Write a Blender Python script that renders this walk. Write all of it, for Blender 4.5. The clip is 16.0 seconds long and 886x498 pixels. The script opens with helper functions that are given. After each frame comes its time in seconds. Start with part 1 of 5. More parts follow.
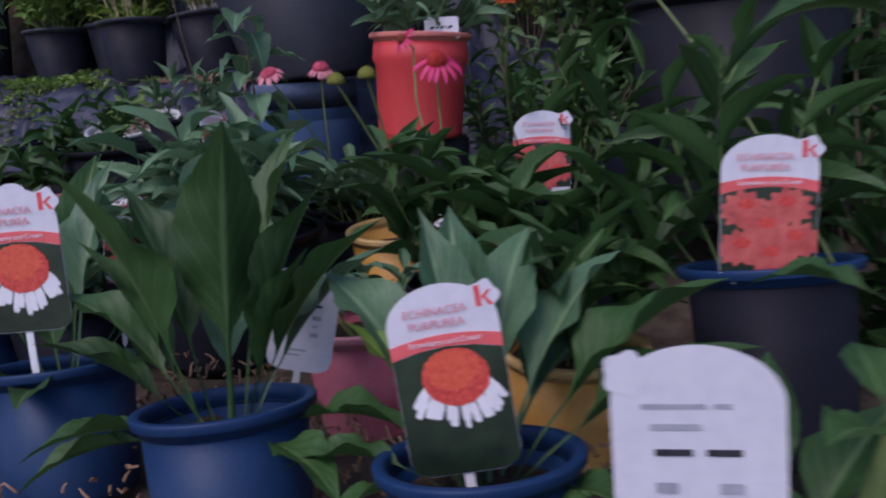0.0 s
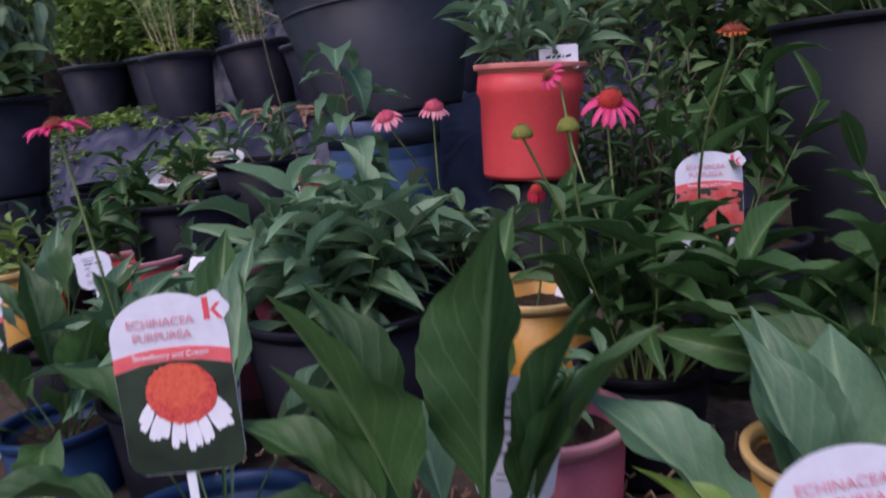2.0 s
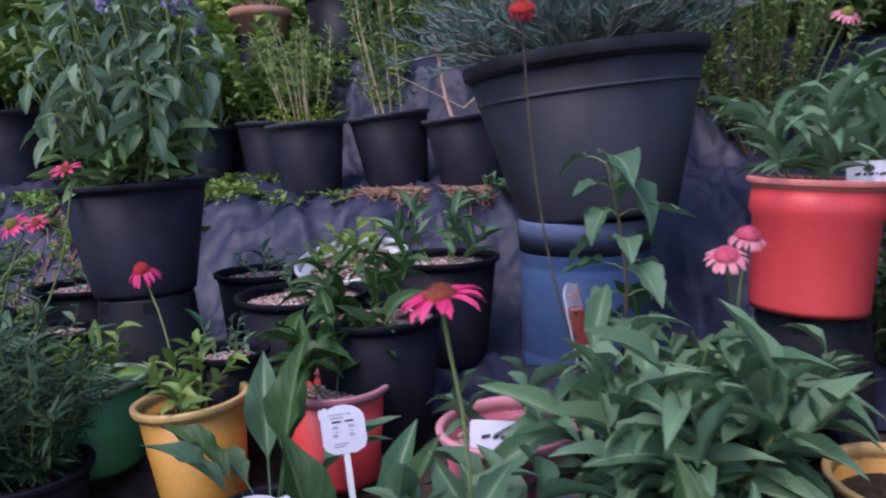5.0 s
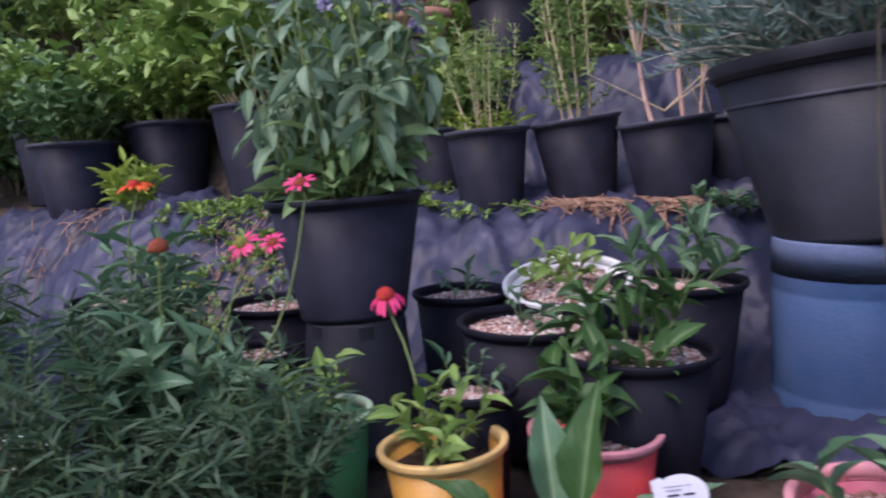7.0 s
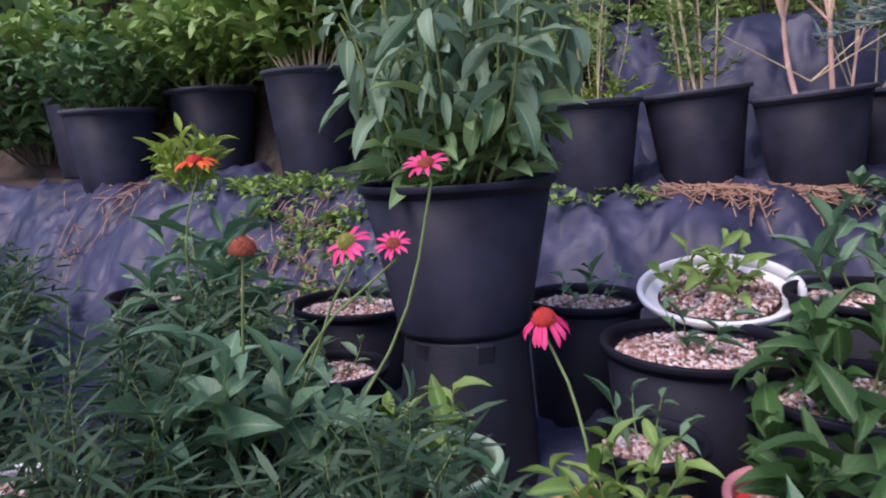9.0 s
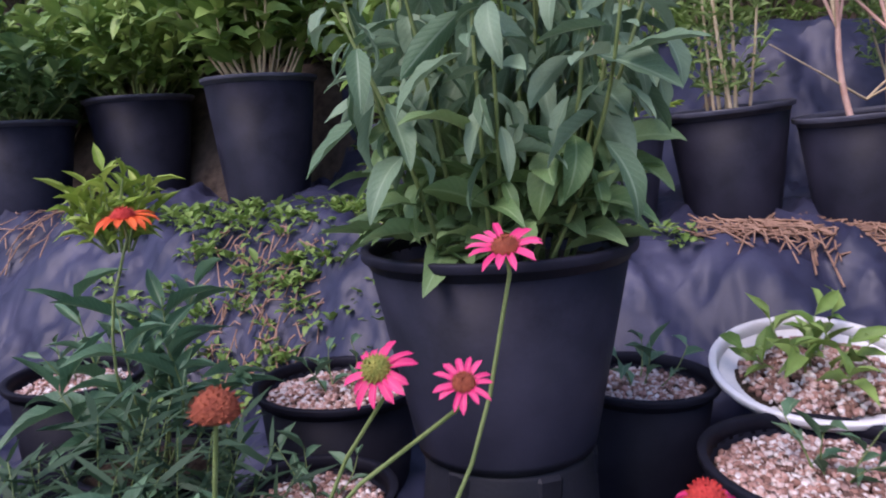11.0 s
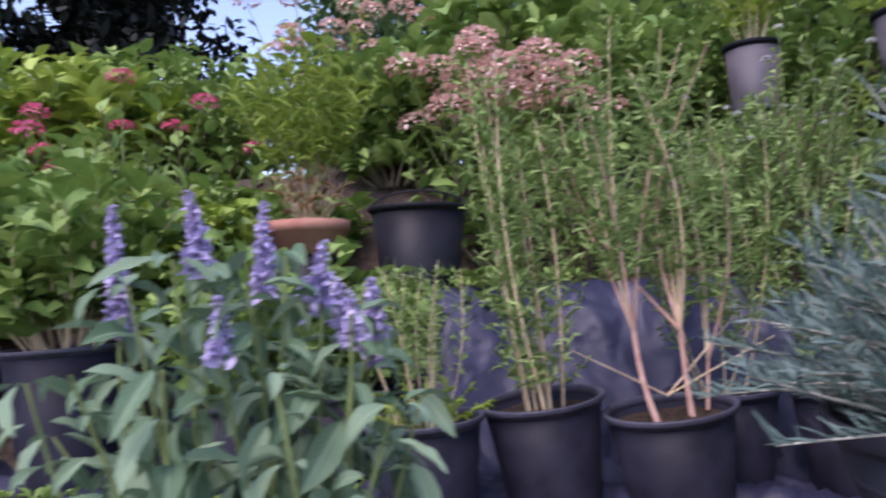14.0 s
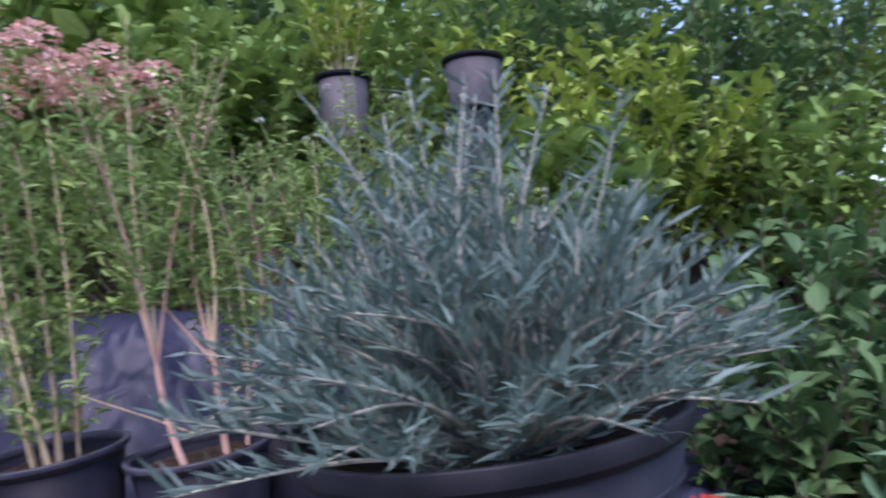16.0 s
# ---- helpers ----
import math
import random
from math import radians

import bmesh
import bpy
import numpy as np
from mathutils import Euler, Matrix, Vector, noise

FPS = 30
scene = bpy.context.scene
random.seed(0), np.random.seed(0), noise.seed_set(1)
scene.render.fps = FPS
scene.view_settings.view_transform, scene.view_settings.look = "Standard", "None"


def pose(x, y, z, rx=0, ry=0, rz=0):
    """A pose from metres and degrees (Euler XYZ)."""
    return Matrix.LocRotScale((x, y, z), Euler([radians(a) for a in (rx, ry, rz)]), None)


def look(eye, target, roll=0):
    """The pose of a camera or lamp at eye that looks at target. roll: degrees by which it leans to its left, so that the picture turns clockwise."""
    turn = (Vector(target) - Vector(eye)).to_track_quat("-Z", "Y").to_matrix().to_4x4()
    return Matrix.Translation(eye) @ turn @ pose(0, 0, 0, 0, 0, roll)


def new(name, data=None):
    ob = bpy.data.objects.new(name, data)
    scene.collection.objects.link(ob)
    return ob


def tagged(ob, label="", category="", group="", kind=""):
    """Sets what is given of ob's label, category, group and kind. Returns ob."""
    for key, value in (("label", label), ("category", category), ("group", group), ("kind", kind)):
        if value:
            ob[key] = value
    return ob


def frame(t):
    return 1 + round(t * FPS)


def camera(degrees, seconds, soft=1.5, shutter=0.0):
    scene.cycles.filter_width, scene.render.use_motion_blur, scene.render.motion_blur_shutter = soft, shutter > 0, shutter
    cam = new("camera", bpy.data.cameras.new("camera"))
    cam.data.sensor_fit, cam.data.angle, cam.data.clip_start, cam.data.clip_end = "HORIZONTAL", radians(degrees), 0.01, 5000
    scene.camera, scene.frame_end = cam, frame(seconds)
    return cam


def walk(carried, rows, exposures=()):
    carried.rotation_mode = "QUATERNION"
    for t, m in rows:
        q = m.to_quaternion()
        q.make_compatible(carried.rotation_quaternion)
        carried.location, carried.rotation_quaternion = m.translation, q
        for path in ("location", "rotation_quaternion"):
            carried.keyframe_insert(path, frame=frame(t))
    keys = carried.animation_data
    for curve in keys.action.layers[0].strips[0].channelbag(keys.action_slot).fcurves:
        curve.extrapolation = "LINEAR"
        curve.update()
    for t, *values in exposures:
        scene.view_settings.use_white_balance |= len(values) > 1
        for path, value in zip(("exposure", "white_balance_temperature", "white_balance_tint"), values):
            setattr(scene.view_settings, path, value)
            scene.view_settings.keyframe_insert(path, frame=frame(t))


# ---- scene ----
cam = camera(62.4, 16.0, soft=2.0, shutter=0.5)
PATH = [
    (0, (0.0000, 0.0000, 0.8500), (-0.2263, 1.9390, 0.4152), -2.78),
    (0.5, (-0.0905, 0.0578, 0.8309), (-0.3658, 1.9904, 0.3958), -3.35),
    (1, (-0.1433, 0.0818, 0.8499), (-0.4562, 2.0070, 0.4072), -3.78),
    (1.5, (-0.1733, 0.1054, 0.8625), (-0.4951, 2.0344, 0.4435), -4.51),
    (2, (-0.2397, 0.1536, 0.9041), (-0.4730, 2.1004, 0.5094), -4.60),
    (2.5, (-0.3036, 0.2232, 0.9492), (-0.4166, 2.1866, 0.5856), -4.08),
    (3, (-0.3681, 0.2250, 0.9916), (-0.4192, 2.1983, 0.6699), -3.40),
    (3.5, (-0.4406, 0.2225, 1.0045), (-0.4968, 2.2006, 0.7146), -2.78),
    (4, (-0.5062, 0.2440, 1.0086), (-0.6323, 2.2201, 0.7271), -2.85),
    (4.2, (-0.5568, 0.2669, 1.0156), (-0.7015, 2.2402, 0.7235), -2.69),
    (6.3, (-0.8513, 0.4779, 1.0441), (-1.2126, 2.4313, 0.8125), -2.04),
    (6.5, (-0.8844, 0.4834, 1.0467), (-1.2663, 2.4330, 0.8159), -2.13),
    (7, (-1.0041, 0.4900, 1.0478), (-1.4591, 2.4217, 0.8004), -2.48),
    (7.5, (-1.0860, 0.5062, 1.0392), (-1.5994, 2.4235, 0.7938), -2.17),
    (8, (-1.1463, 0.5611, 1.0578), (-1.6808, 2.4715, 0.8037), -1.94),
    (8.5, (-1.1884, 0.6558, 1.0581), (-1.7265, 2.5599, 0.7669), -1.90),
    (8.7, (-1.2032, 0.6837, 1.0511), (-1.7364, 2.5868, 0.7444), -1.77),
    (10.8, (-1.4283, 0.9797, 1.0973), (-1.7496, 2.9293, 0.7877), -1.35),
    (11, (-1.4215, 1.0065, 1.1006), (-1.7585, 2.9532, 0.7896), -1.44),
    (11.5, (-1.4177, 1.0734, 1.1082), (-1.8089, 3.0152, 0.8317), -1.58),
    (12, (-1.4163, 1.1067, 1.1585), (-1.8262, 3.0557, 0.9757), -1.93),
    (12.5, (-1.4170, 1.1290, 1.2623), (-1.8039, 3.0899, 1.1887), -2.25),
    (13, (-1.4118, 1.1208, 1.3238), (-1.7347, 3.0945, 1.3409), -2.25),
    (13.5, (-1.3734, 1.1051, 1.3540), (-1.5712, 3.0941, 1.4234), -2.09),
    (14, (-1.2845, 1.0881, 1.3706), (-1.2972, 3.0853, 1.4746), -2.13),
    (14.5, (-1.2027, 1.1002, 1.3764), (-1.0117, 3.0873, 1.4991), -2.00),
    (15, (-1.1494, 1.1177, 1.3740), (-0.7573, 3.0741, 1.5111), -2.10),
    (15.5, (-1.0834, 1.1265, 1.3702), (-0.4670, 3.0240, 1.5096), -2.48),
    (16, (-1.0064, 1.1273, 1.3603), (-0.1736, 2.9408, 1.4933), -3.62),
]
walk(cam, [(t, look(eye, target, roll)) for t, eye, target, roll in PATH],
     [(0, 0.02, 6200, 26), (1, 0.2, 6300, 29), (2.5, 0.5, 6450, 29), (4.2, 0.56, 5900, 28), (6.5, 0.94, 6500, 27), (8.5, 1.06, 6450, 29), (11.5, 0.98, 6400, 31), (13, 1.2, 6550, 33), (16, 1.18, 6050, 30)])

# ---- light ----
world = bpy.data.worlds.new("dusk_sky")
scene.world = world
world.use_nodes = True
wn, wl = world.node_tree.nodes, world.node_tree.links
sky = wn.new("ShaderNodeTexSky")
sky.sky_type, sky.sun_disc = "NISHITA", False
sky.sun_elevation, sky.sun_rotation = radians(55), radians(212)
wl.new(sky.outputs[0], wn["Background"].inputs[0])
wn["Background"].inputs[1].default_value = 0.15
sun_data = bpy.data.lights.new("sun", "SUN")
sun_data.energy, sun_data.angle, sun_data.color = 1.5, radians(30), (1.0, 0.95, 0.92)
sun = new("sun", sun_data)
sun.matrix_world = look((-3.2, -2.4, 7.5), (-0.5, 2, 0.5))


# ---- materials ----
def material(name, rough=0.6, spec=0.5, metal=0.0):
    m = bpy.data.materials.new(name)
    m.use_nodes = True
    b = m.node_tree.nodes["Principled BSDF"]
    b.inputs["Roughness"].default_value, b.inputs["Metallic"].default_value = rough, metal
    b.inputs["Specular IOR Level"].default_value = spec
    return m, m.node_tree.nodes, m.node_tree.links, b


def ramp(n, stops):
    r = n.new("ShaderNodeValToRGB")
    while len(r.color_ramp.elements) < len(stops):
        r.color_ramp.elements.new(0.5)
    for e, (p, c) in zip(r.color_ramp.elements, stops):
        e.position, e.color = p, (*c, 1)
    return r


def noise_tex(n, l, scale, detail=4, space="Object", rough=0.6):
    tc, t = n.new("ShaderNodeTexCoord"), n.new("ShaderNodeTexNoise")
    t.inputs["Scale"].default_value, t.inputs["Detail"].default_value, t.inputs["Roughness"].default_value = scale, detail, rough
    l.new(tc.outputs[space], t.inputs["Vector"])
    return t


def bump(n, l, b, height, strength=0.3, distance=0.005):
    k = n.new("ShaderNodeBump")
    k.inputs["Strength"].default_value, k.inputs["Distance"].default_value = strength, distance
    l.new(height, k.inputs["Height"])
    l.new(k.outputs[0], b.inputs["Normal"])


def mix(n, l, kind, fac, a, c):
    m = n.new("ShaderNodeMixRGB")
    m.blend_type = kind
    for k, v in enumerate((fac, a, c)):
        if isinstance(v, (int, float)):
            m.inputs[k].default_value = v
        elif isinstance(v, tuple):
            m.inputs[k].default_value = (*v, 1)
        else:
            l.new(v, m.inputs[k])
    return m.outputs[0]


def surface(name, dark, light, scale=30, rough=0.6, bumpy=0.2, fine=300, spec=0.4, dust=None, space="Object"):
    m, n, l, b = material(name, rough, spec)
    big, small = noise_tex(n, l, scale, 5, space), noise_tex(n, l, fine, 3, space)
    col = ramp(n, [(0.3, dark), (0.7, light)])
    l.new(big.outputs[0], col.inputs[0])
    c = mix(n, l, "OVERLAY", 0.25, col.outputs[0], small.outputs[0])
    if dust:
        d = noise_tex(n, l, scale * 0.35, 6, space)
        k = ramp(n, [(0.4, (0, 0, 0)), (0.7, (1, 1, 1))])
        l.new(d.outputs[0], k.inputs[0])
        half = n.new("ShaderNodeMath")
        half.operation, half.inputs[1].default_value = "MULTIPLY", 0.5
        l.new(k.outputs[0], half.inputs[0])
        c = mix(n, l, "MIX", half.outputs[0], c, dust)
    l.new(c, b.inputs["Base Color"])
    rr = n.new("ShaderNodeMapRange")
    rr.inputs["To Min"].default_value, rr.inputs["To Max"].default_value = rough - 0.12, rough + 0.15
    l.new(big.outputs[0], rr.inputs["Value"])
    l.new(rr.outputs[0], b.inputs["Roughness"])
    bump(n, l, b, small.outputs[0], bumpy)
    return m


def leafy(name, dark, light, vein=None, rough=0.5, veins=True, through_light=0.25):
    """A leaf: colour by leaf, a paler midrib and side veins along its own UV."""
    m, n, l, b = material(name, rough, 0.35)
    geo, info = n.new("ShaderNodeNewGeometry"), n.new("ShaderNodeObjectInfo")
    add = n.new("ShaderNodeMath")
    add.operation = "ADD"
    l.new(geo.outputs["Random Per Island"], add.inputs[0])
    l.new(info.outputs["Random"], add.inputs[1])
    fr = n.new("ShaderNodeMath")
    fr.operation = "FRACT"
    l.new(add.outputs[0], fr.inputs[0])
    col = ramp(n, [(0.0, dark), (1.0, light)])
    l.new(fr.outputs[0], col.inputs[0])
    patch = noise_tex(n, l, 40, 4)
    c = mix(n, l, "OVERLAY", 0.35, col.outputs[0], patch.outputs[0])
    if veins:
        uv, sep = n.new("ShaderNodeUVMap"), n.new("ShaderNodeSeparateXYZ")
        l.new(uv.outputs[0], sep.inputs[0])
        off = n.new("ShaderNodeMath")
        off.operation, off.inputs[1].default_value = "SUBTRACT", 0.5
        l.new(sep.outputs["X"], off.inputs[0])
        ab = n.new("ShaderNodeMath")
        ab.operation = "ABSOLUTE"
        l.new(off.outputs[0], ab.inputs[0])
        mid = n.new("ShaderNodeMapRange")
        mid.inputs["From Min"].default_value, mid.inputs["From Max"].default_value = 0.015, 0.06
        mid.inputs["To Min"].default_value, mid.inputs["To Max"].default_value = 0.8, 0.0
        l.new(ab.outputs[0], mid.inputs["Value"])
        side = n.new("ShaderNodeMath")
        side.operation = "MULTIPLY_ADD"
        side.inputs[1].default_value = -0.55
        l.new(ab.outputs[0], side.inputs[0])
        l.new(sep.outputs["Y"], side.inputs[2])
        wave = n.new("ShaderNodeMath")
        wave.operation, wave.inputs[1].default_value = "MULTIPLY", 62.0
        l.new(side.outputs[0], wave.inputs[0])
        sn = n.new("ShaderNodeMath")
        sn.operation = "SINE"
        l.new(wave.outputs[0], sn.inputs[0])
        fine = n.new("ShaderNodeMapRange")
        fine.inputs["From Min"].default_value, fine.inputs["From Max"].default_value = 0.86, 1.0
        fine.inputs["To Min"].default_value, fine.inputs["To Max"].default_value = 0.0, 0.22
        l.new(sn.outputs[0], fine.inputs["Value"])
        c = mix(n, l, "MIX", fine.outputs[0], c, vein or light)
        c = mix(n, l, "MIX", mid.outputs[0], c, vein or light)
        bump(n, l, b, sn.outputs[0], 0.10, 0.002)
    l.new(c, b.inputs["Base Color"])
    tr = n.new("ShaderNodeBsdfTranslucent")
    l.new(c, tr.inputs["Color"])
    ms = n.new("ShaderNodeMixShader")
    ms.inputs[0].default_value = through_light
    l.new(b.outputs[0], ms.inputs[1])
    l.new(tr.outputs[0], ms.inputs[2])
    l.new(ms.outputs[0], n["Material Output"].inputs[0])
    return m


BANKBLACK = surface("dusty_black_plastic", (0.006, 0.006, 0.011), (0.014, 0.014, 0.025), 14, 0.55, 0.06, 180, 0.16, (0.044, 0.043, 0.068))
BLACK = surface("black_plastic", (0.005, 0.005, 0.009), (0.012, 0.012, 0.02), 14, 0.58, 0.06, 180, 0.13, (0.024, 0.024, 0.036))
BIGTUB = surface("large_tub_plastic", (0.010, 0.010, 0.014), (0.022, 0.022, 0.030), 6, 0.48, 0.12, 200, 0.25, (0.08, 0.082, 0.11))
TUB = surface("tub_plastic", (0.006, 0.006, 0.009), (0.014, 0.014, 0.02), 6, 0.5, 0.12, 200, 0.2, (0.028, 0.029, 0.038))
BLUE = surface("blue_plastic", (0.006, 0.028, 0.092), (0.010, 0.042, 0.125), 10, 0.48, 0.1, 250, 0.28, (0.022, 0.045, 0.10))
BARREL = surface("barrel_plastic", (0.026, 0.066, 0.155), (0.05, 0.10, 0.21), 6, 0.55, 0.15, 150, 0.3, (0.13, 0.15, 0.23))
DUSTYBLUE = surface("dusty_blue_plastic", (0.07, 0.10, 0.19), (0.13, 0.165, 0.26), 9, 0.7, 0.3, 150, 0.25, (0.26, 0.26, 0.32))
GREYPOT = surface("sun_bleached_plastic", (0.05, 0.045, 0.052), (0.10, 0.09, 0.10), 10, 0.6, 0.1, 180, 0.3, (0.17, 0.15, 0.165))
# Dusty black edge with its blue-grey highlight put into the base colour.
GREYRIM = surface("dusty_highlight_rim", (0.03, 0.03, 0.045), (0.065, 0.065, 0.09), 16, 0.45, 0.06, 180, 0.4, (0.10, 0.098, 0.13))
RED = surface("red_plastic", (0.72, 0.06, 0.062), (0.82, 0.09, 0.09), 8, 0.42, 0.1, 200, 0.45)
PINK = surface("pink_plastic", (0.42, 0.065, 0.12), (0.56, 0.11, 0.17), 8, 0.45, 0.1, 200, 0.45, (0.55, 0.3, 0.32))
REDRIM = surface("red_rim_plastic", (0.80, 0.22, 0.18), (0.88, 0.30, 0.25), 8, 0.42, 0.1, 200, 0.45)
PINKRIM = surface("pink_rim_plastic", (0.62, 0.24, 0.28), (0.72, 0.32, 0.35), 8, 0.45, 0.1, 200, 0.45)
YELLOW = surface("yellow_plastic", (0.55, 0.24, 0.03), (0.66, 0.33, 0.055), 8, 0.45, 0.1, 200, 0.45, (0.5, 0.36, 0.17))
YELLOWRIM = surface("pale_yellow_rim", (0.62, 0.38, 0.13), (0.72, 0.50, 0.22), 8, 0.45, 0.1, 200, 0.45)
GREENP = surface("green_plastic", (0.04, 0.20, 0.07), (0.07, 0.29, 0.11), 8, 0.45, 0.1, 200, 0.45)
PALEGREEN = surface("pale_green_rim", (0.28, 0.42, 0.28), (0.42, 0.55, 0.40), 8, 0.5, 0.1, 200, 0.4)
WHITE = surface("white_plastic", (0.62, 0.62, 0.64), (0.8, 0.8, 0.8), 10, 0.5, 0.1, 200, 0.4, (0.45, 0.42, 0.38))
TERRA = surface("terracotta", (0.27, 0.10, 0.07), (0.38, 0.16, 0.11), 12, 0.8, 0.3, 300, 0.3, (0.45, 0.3, 0.22))


def fabric_material(name, mid, pale):
    """Black woven sheet: a fine weave, dust with sky sheen put into its colour, and creases at two sizes."""
    m, n, l, bs = material(name, 0.52, 0.4)
    tc, mp = n.new("ShaderNodeTexCoord"), n.new("ShaderNodeMapping")
    mp.inputs["Scale"].default_value, mp.inputs["Rotation"].default_value = (1.0, 0.38, 1.0), (0, 0, 0.35)
    l.new(tc.outputs["Object"], mp.inputs["Vector"])
    crease = n.new("ShaderNodeTexNoise")
    crease.inputs["Scale"].default_value, crease.inputs["Detail"].default_value, crease.inputs["Distortion"].default_value = 7.0, 2.0, 0.5
    l.new(mp.outputs[0], crease.inputs["Vector"])
    dust, weave = noise_tex(n, l, 5, 6), noise_tex(n, l, 600, 2)
    # The pale stops hold dust plus the violet sheen of reflected sky.
    col = ramp(n, [(0.3, (0.014, 0.016, 0.036)), (0.52, mid), (0.78, pale)])
    l.new(dust.outputs[0], col.inputs[0])
    l.new(mix(n, l, "OVERLAY", 0.3, col.outputs[0], weave.outputs[0]), bs.inputs["Base Color"])
    bump(n, l, bs, crease.outputs[0], 0.8, 0.04)
    return m


FABRIC = fabric_material("dusty_sheen_weed_fabric", (0.026, 0.028, 0.060), (0.064, 0.064, 0.112))
NEWFABRIC = fabric_material("clean_weed_fabric", (0.018, 0.021, 0.050), (0.034, 0.037, 0.078))
EARTH = surface("earth", (0.025, 0.018, 0.013), (0.09, 0.065, 0.05), 40, 0.9, 0.9, 220, 0.2, (0.15, 0.115, 0.095))
SOIL = surface("potting_soil", (0.025, 0.017, 0.012), (0.10, 0.07, 0.05), 120, 0.95, 1.0, 500, 0.2)
STRAW = surface("straw", (0.20, 0.11, 0.075), (0.42, 0.26, 0.18), 20, 0.8, 0.3, 300, 0.2)
TWIG = surface("pale_twig", (0.46, 0.35, 0.20), (0.68, 0.54, 0.36), 25, 0.7, 0.3, 300, 0.3)
PINKBARK = surface("pinkish_bark", (0.50, 0.27, 0.20), (0.72, 0.47, 0.38), 25, 0.7, 0.3, 300, 0.3)
SILVERSTEM = surface("grey_stem", (0.28, 0.28, 0.23), (0.46, 0.45, 0.38), 25, 0.7, 0.3, 300, 0.3)
BARK = surface("dark_bark", (0.02, 0.016, 0.013), (0.055, 0.045, 0.038), 12, 0.95, 0.8, 80, 0.2)
GSTEM = surface("green_stem", (0.12, 0.17, 0.05), (0.22, 0.28, 0.10), 30, 0.5, 0.15, 300, 0.4)
DSTEM = surface("dark_stem", (0.06, 0.05, 0.035), (0.13, 0.10, 0.06), 30, 0.6, 0.15, 300, 0.4)
CARD = surface("tag_card", (0.62, 0.60, 0.68), (0.72, 0.70, 0.77), 6, 0.35, 0.03, 100, 0.5)
STAKE = surface("tag_stake", (0.72, 0.72, 0.76), (0.8, 0.8, 0.82), 10, 0.4, 0.05, 100, 0.5)
INKRED = surface("ink_red", (0.68, 0.06, 0.08), (0.78, 0.09, 0.11), 30, 0.35, 0.03, 100, 0.5)
INKBAND = surface("ink_band", (0.72, 0.10, 0.11), (0.82, 0.14, 0.15), 30, 0.35, 0.03, 100, 0.5)
INKPHOTO = surface("ink_dark_photo", (0.005, 0.011, 0.007), (0.026, 0.05, 0.026), 22, 0.35, 0.03, 100, 0.5)
INKPINK = surface("ink_pink", (0.66, 0.22, 0.28), (0.74, 0.30, 0.36), 30, 0.35, 0.03, 100, 0.5)
INKTOP = surface("ink_orange", (0.62, 0.07, 0.045), (0.80, 0.14, 0.065), 260, 0.4, 0.2, 600, 0.4)
INKCONE = surface("ink_coral_cone", (0.45, 0.03, 0.04), (0.80, 0.11, 0.07), 330, 0.4, 0.2, 400, 0.4)
INKWHITE = surface("ink_white", (0.75, 0.72, 0.78), (0.85, 0.83, 0.88), 30, 0.35, 0.03, 100, 0.5)
INKCORAL = surface("ink_coral", (0.42, 0.045, 0.045), (0.66, 0.15, 0.13), 45, 0.35, 0.03, 100, 0.5)
INKBLACK = surface("ink_black", (0.02, 0.02, 0.03), (0.05, 0.05, 0.06), 30, 0.4, 0.03, 100, 0.4)
INKGREY = surface("ink_grey", (0.3, 0.3, 0.36), (0.42, 0.42, 0.48), 30, 0.4, 0.03, 100, 0.4)
CONE = surface("flower_cone", (0.20, 0.045, 0.025), (0.38, 0.10, 0.05), 200, 0.8, 0.6, 700, 0.2)
CONERED = surface("red_flower_cone", (0.42, 0.03, 0.03), (0.62, 0.07, 0.05), 200, 0.8, 0.6, 700, 0.2)
CONEGREEN = surface("green_flower_cone", (0.16, 0.20, 0.04), (0.34, 0.30, 0.07), 200, 0.8, 0.6, 700, 0.2)
CONEPINK = surface("pink_flower_cone", (0.55, 0.06, 0.12), (0.75, 0.16, 0.22), 200, 0.8, 0.6, 700, 0.2)
PETAL = leafy("magenta_petal", (0.70, 0.03, 0.16), (0.85, 0.08, 0.24), (0.9, 0.16, 0.3), 0.5)
PALEPETAL = leafy("pale_pink_petal", (0.78, 0.22, 0.30), (0.88, 0.38, 0.42), (0.9, 0.5, 0.5), 0.5)
REDPETAL = leafy("red_petal", (0.55, 0.02, 0.05), (0.72, 0.04, 0.09), (0.75, 0.08, 0.12), 0.5)
ORANGEPETAL = leafy("orange_petal", (0.75, 0.09, 0.02), (0.85, 0.16, 0.03), (0.9, 0.2, 0.05), 0.5)
SPIKE = leafy("violet_floret", (0.33, 0.28, 0.50), (0.62, 0.56, 0.76), None, 0.6, False)
HYDRANGEA = leafy("faded_pink_floret", (0.66, 0.34, 0.29), (0.90, 0.70, 0.62), None, 0.6, False)
HOTPINK = leafy("hot_pink_floret", (0.70, 0.10, 0.22), (0.8, 0.22, 0.35), None, 0.6, False)
WHITEFL = leafy("white_floret", (0.6, 0.62, 0.58), (0.8, 0.8, 0.78), None, 0.6, False)
# Shade is put into ECHI's dark green, sky sheen into ECHI2's paler blue.
ECHI = leafy("coneflower_leaf", (0.026, 0.070, 0.018), (0.052, 0.125, 0.034), (0.13, 0.22, 0.08), 0.5)
ECHI2 = leafy("skylit_coneflower_leaf", (0.055, 0.130, 0.066), (0.125, 0.235, 0.128), (0.24, 0.36, 0.20), 0.46)
FRESH = leafy("fresh_coneflower_leaf", (0.075, 0.160, 0.080), (0.165, 0.285, 0.150), (0.28, 0.40, 0.23), 0.46)
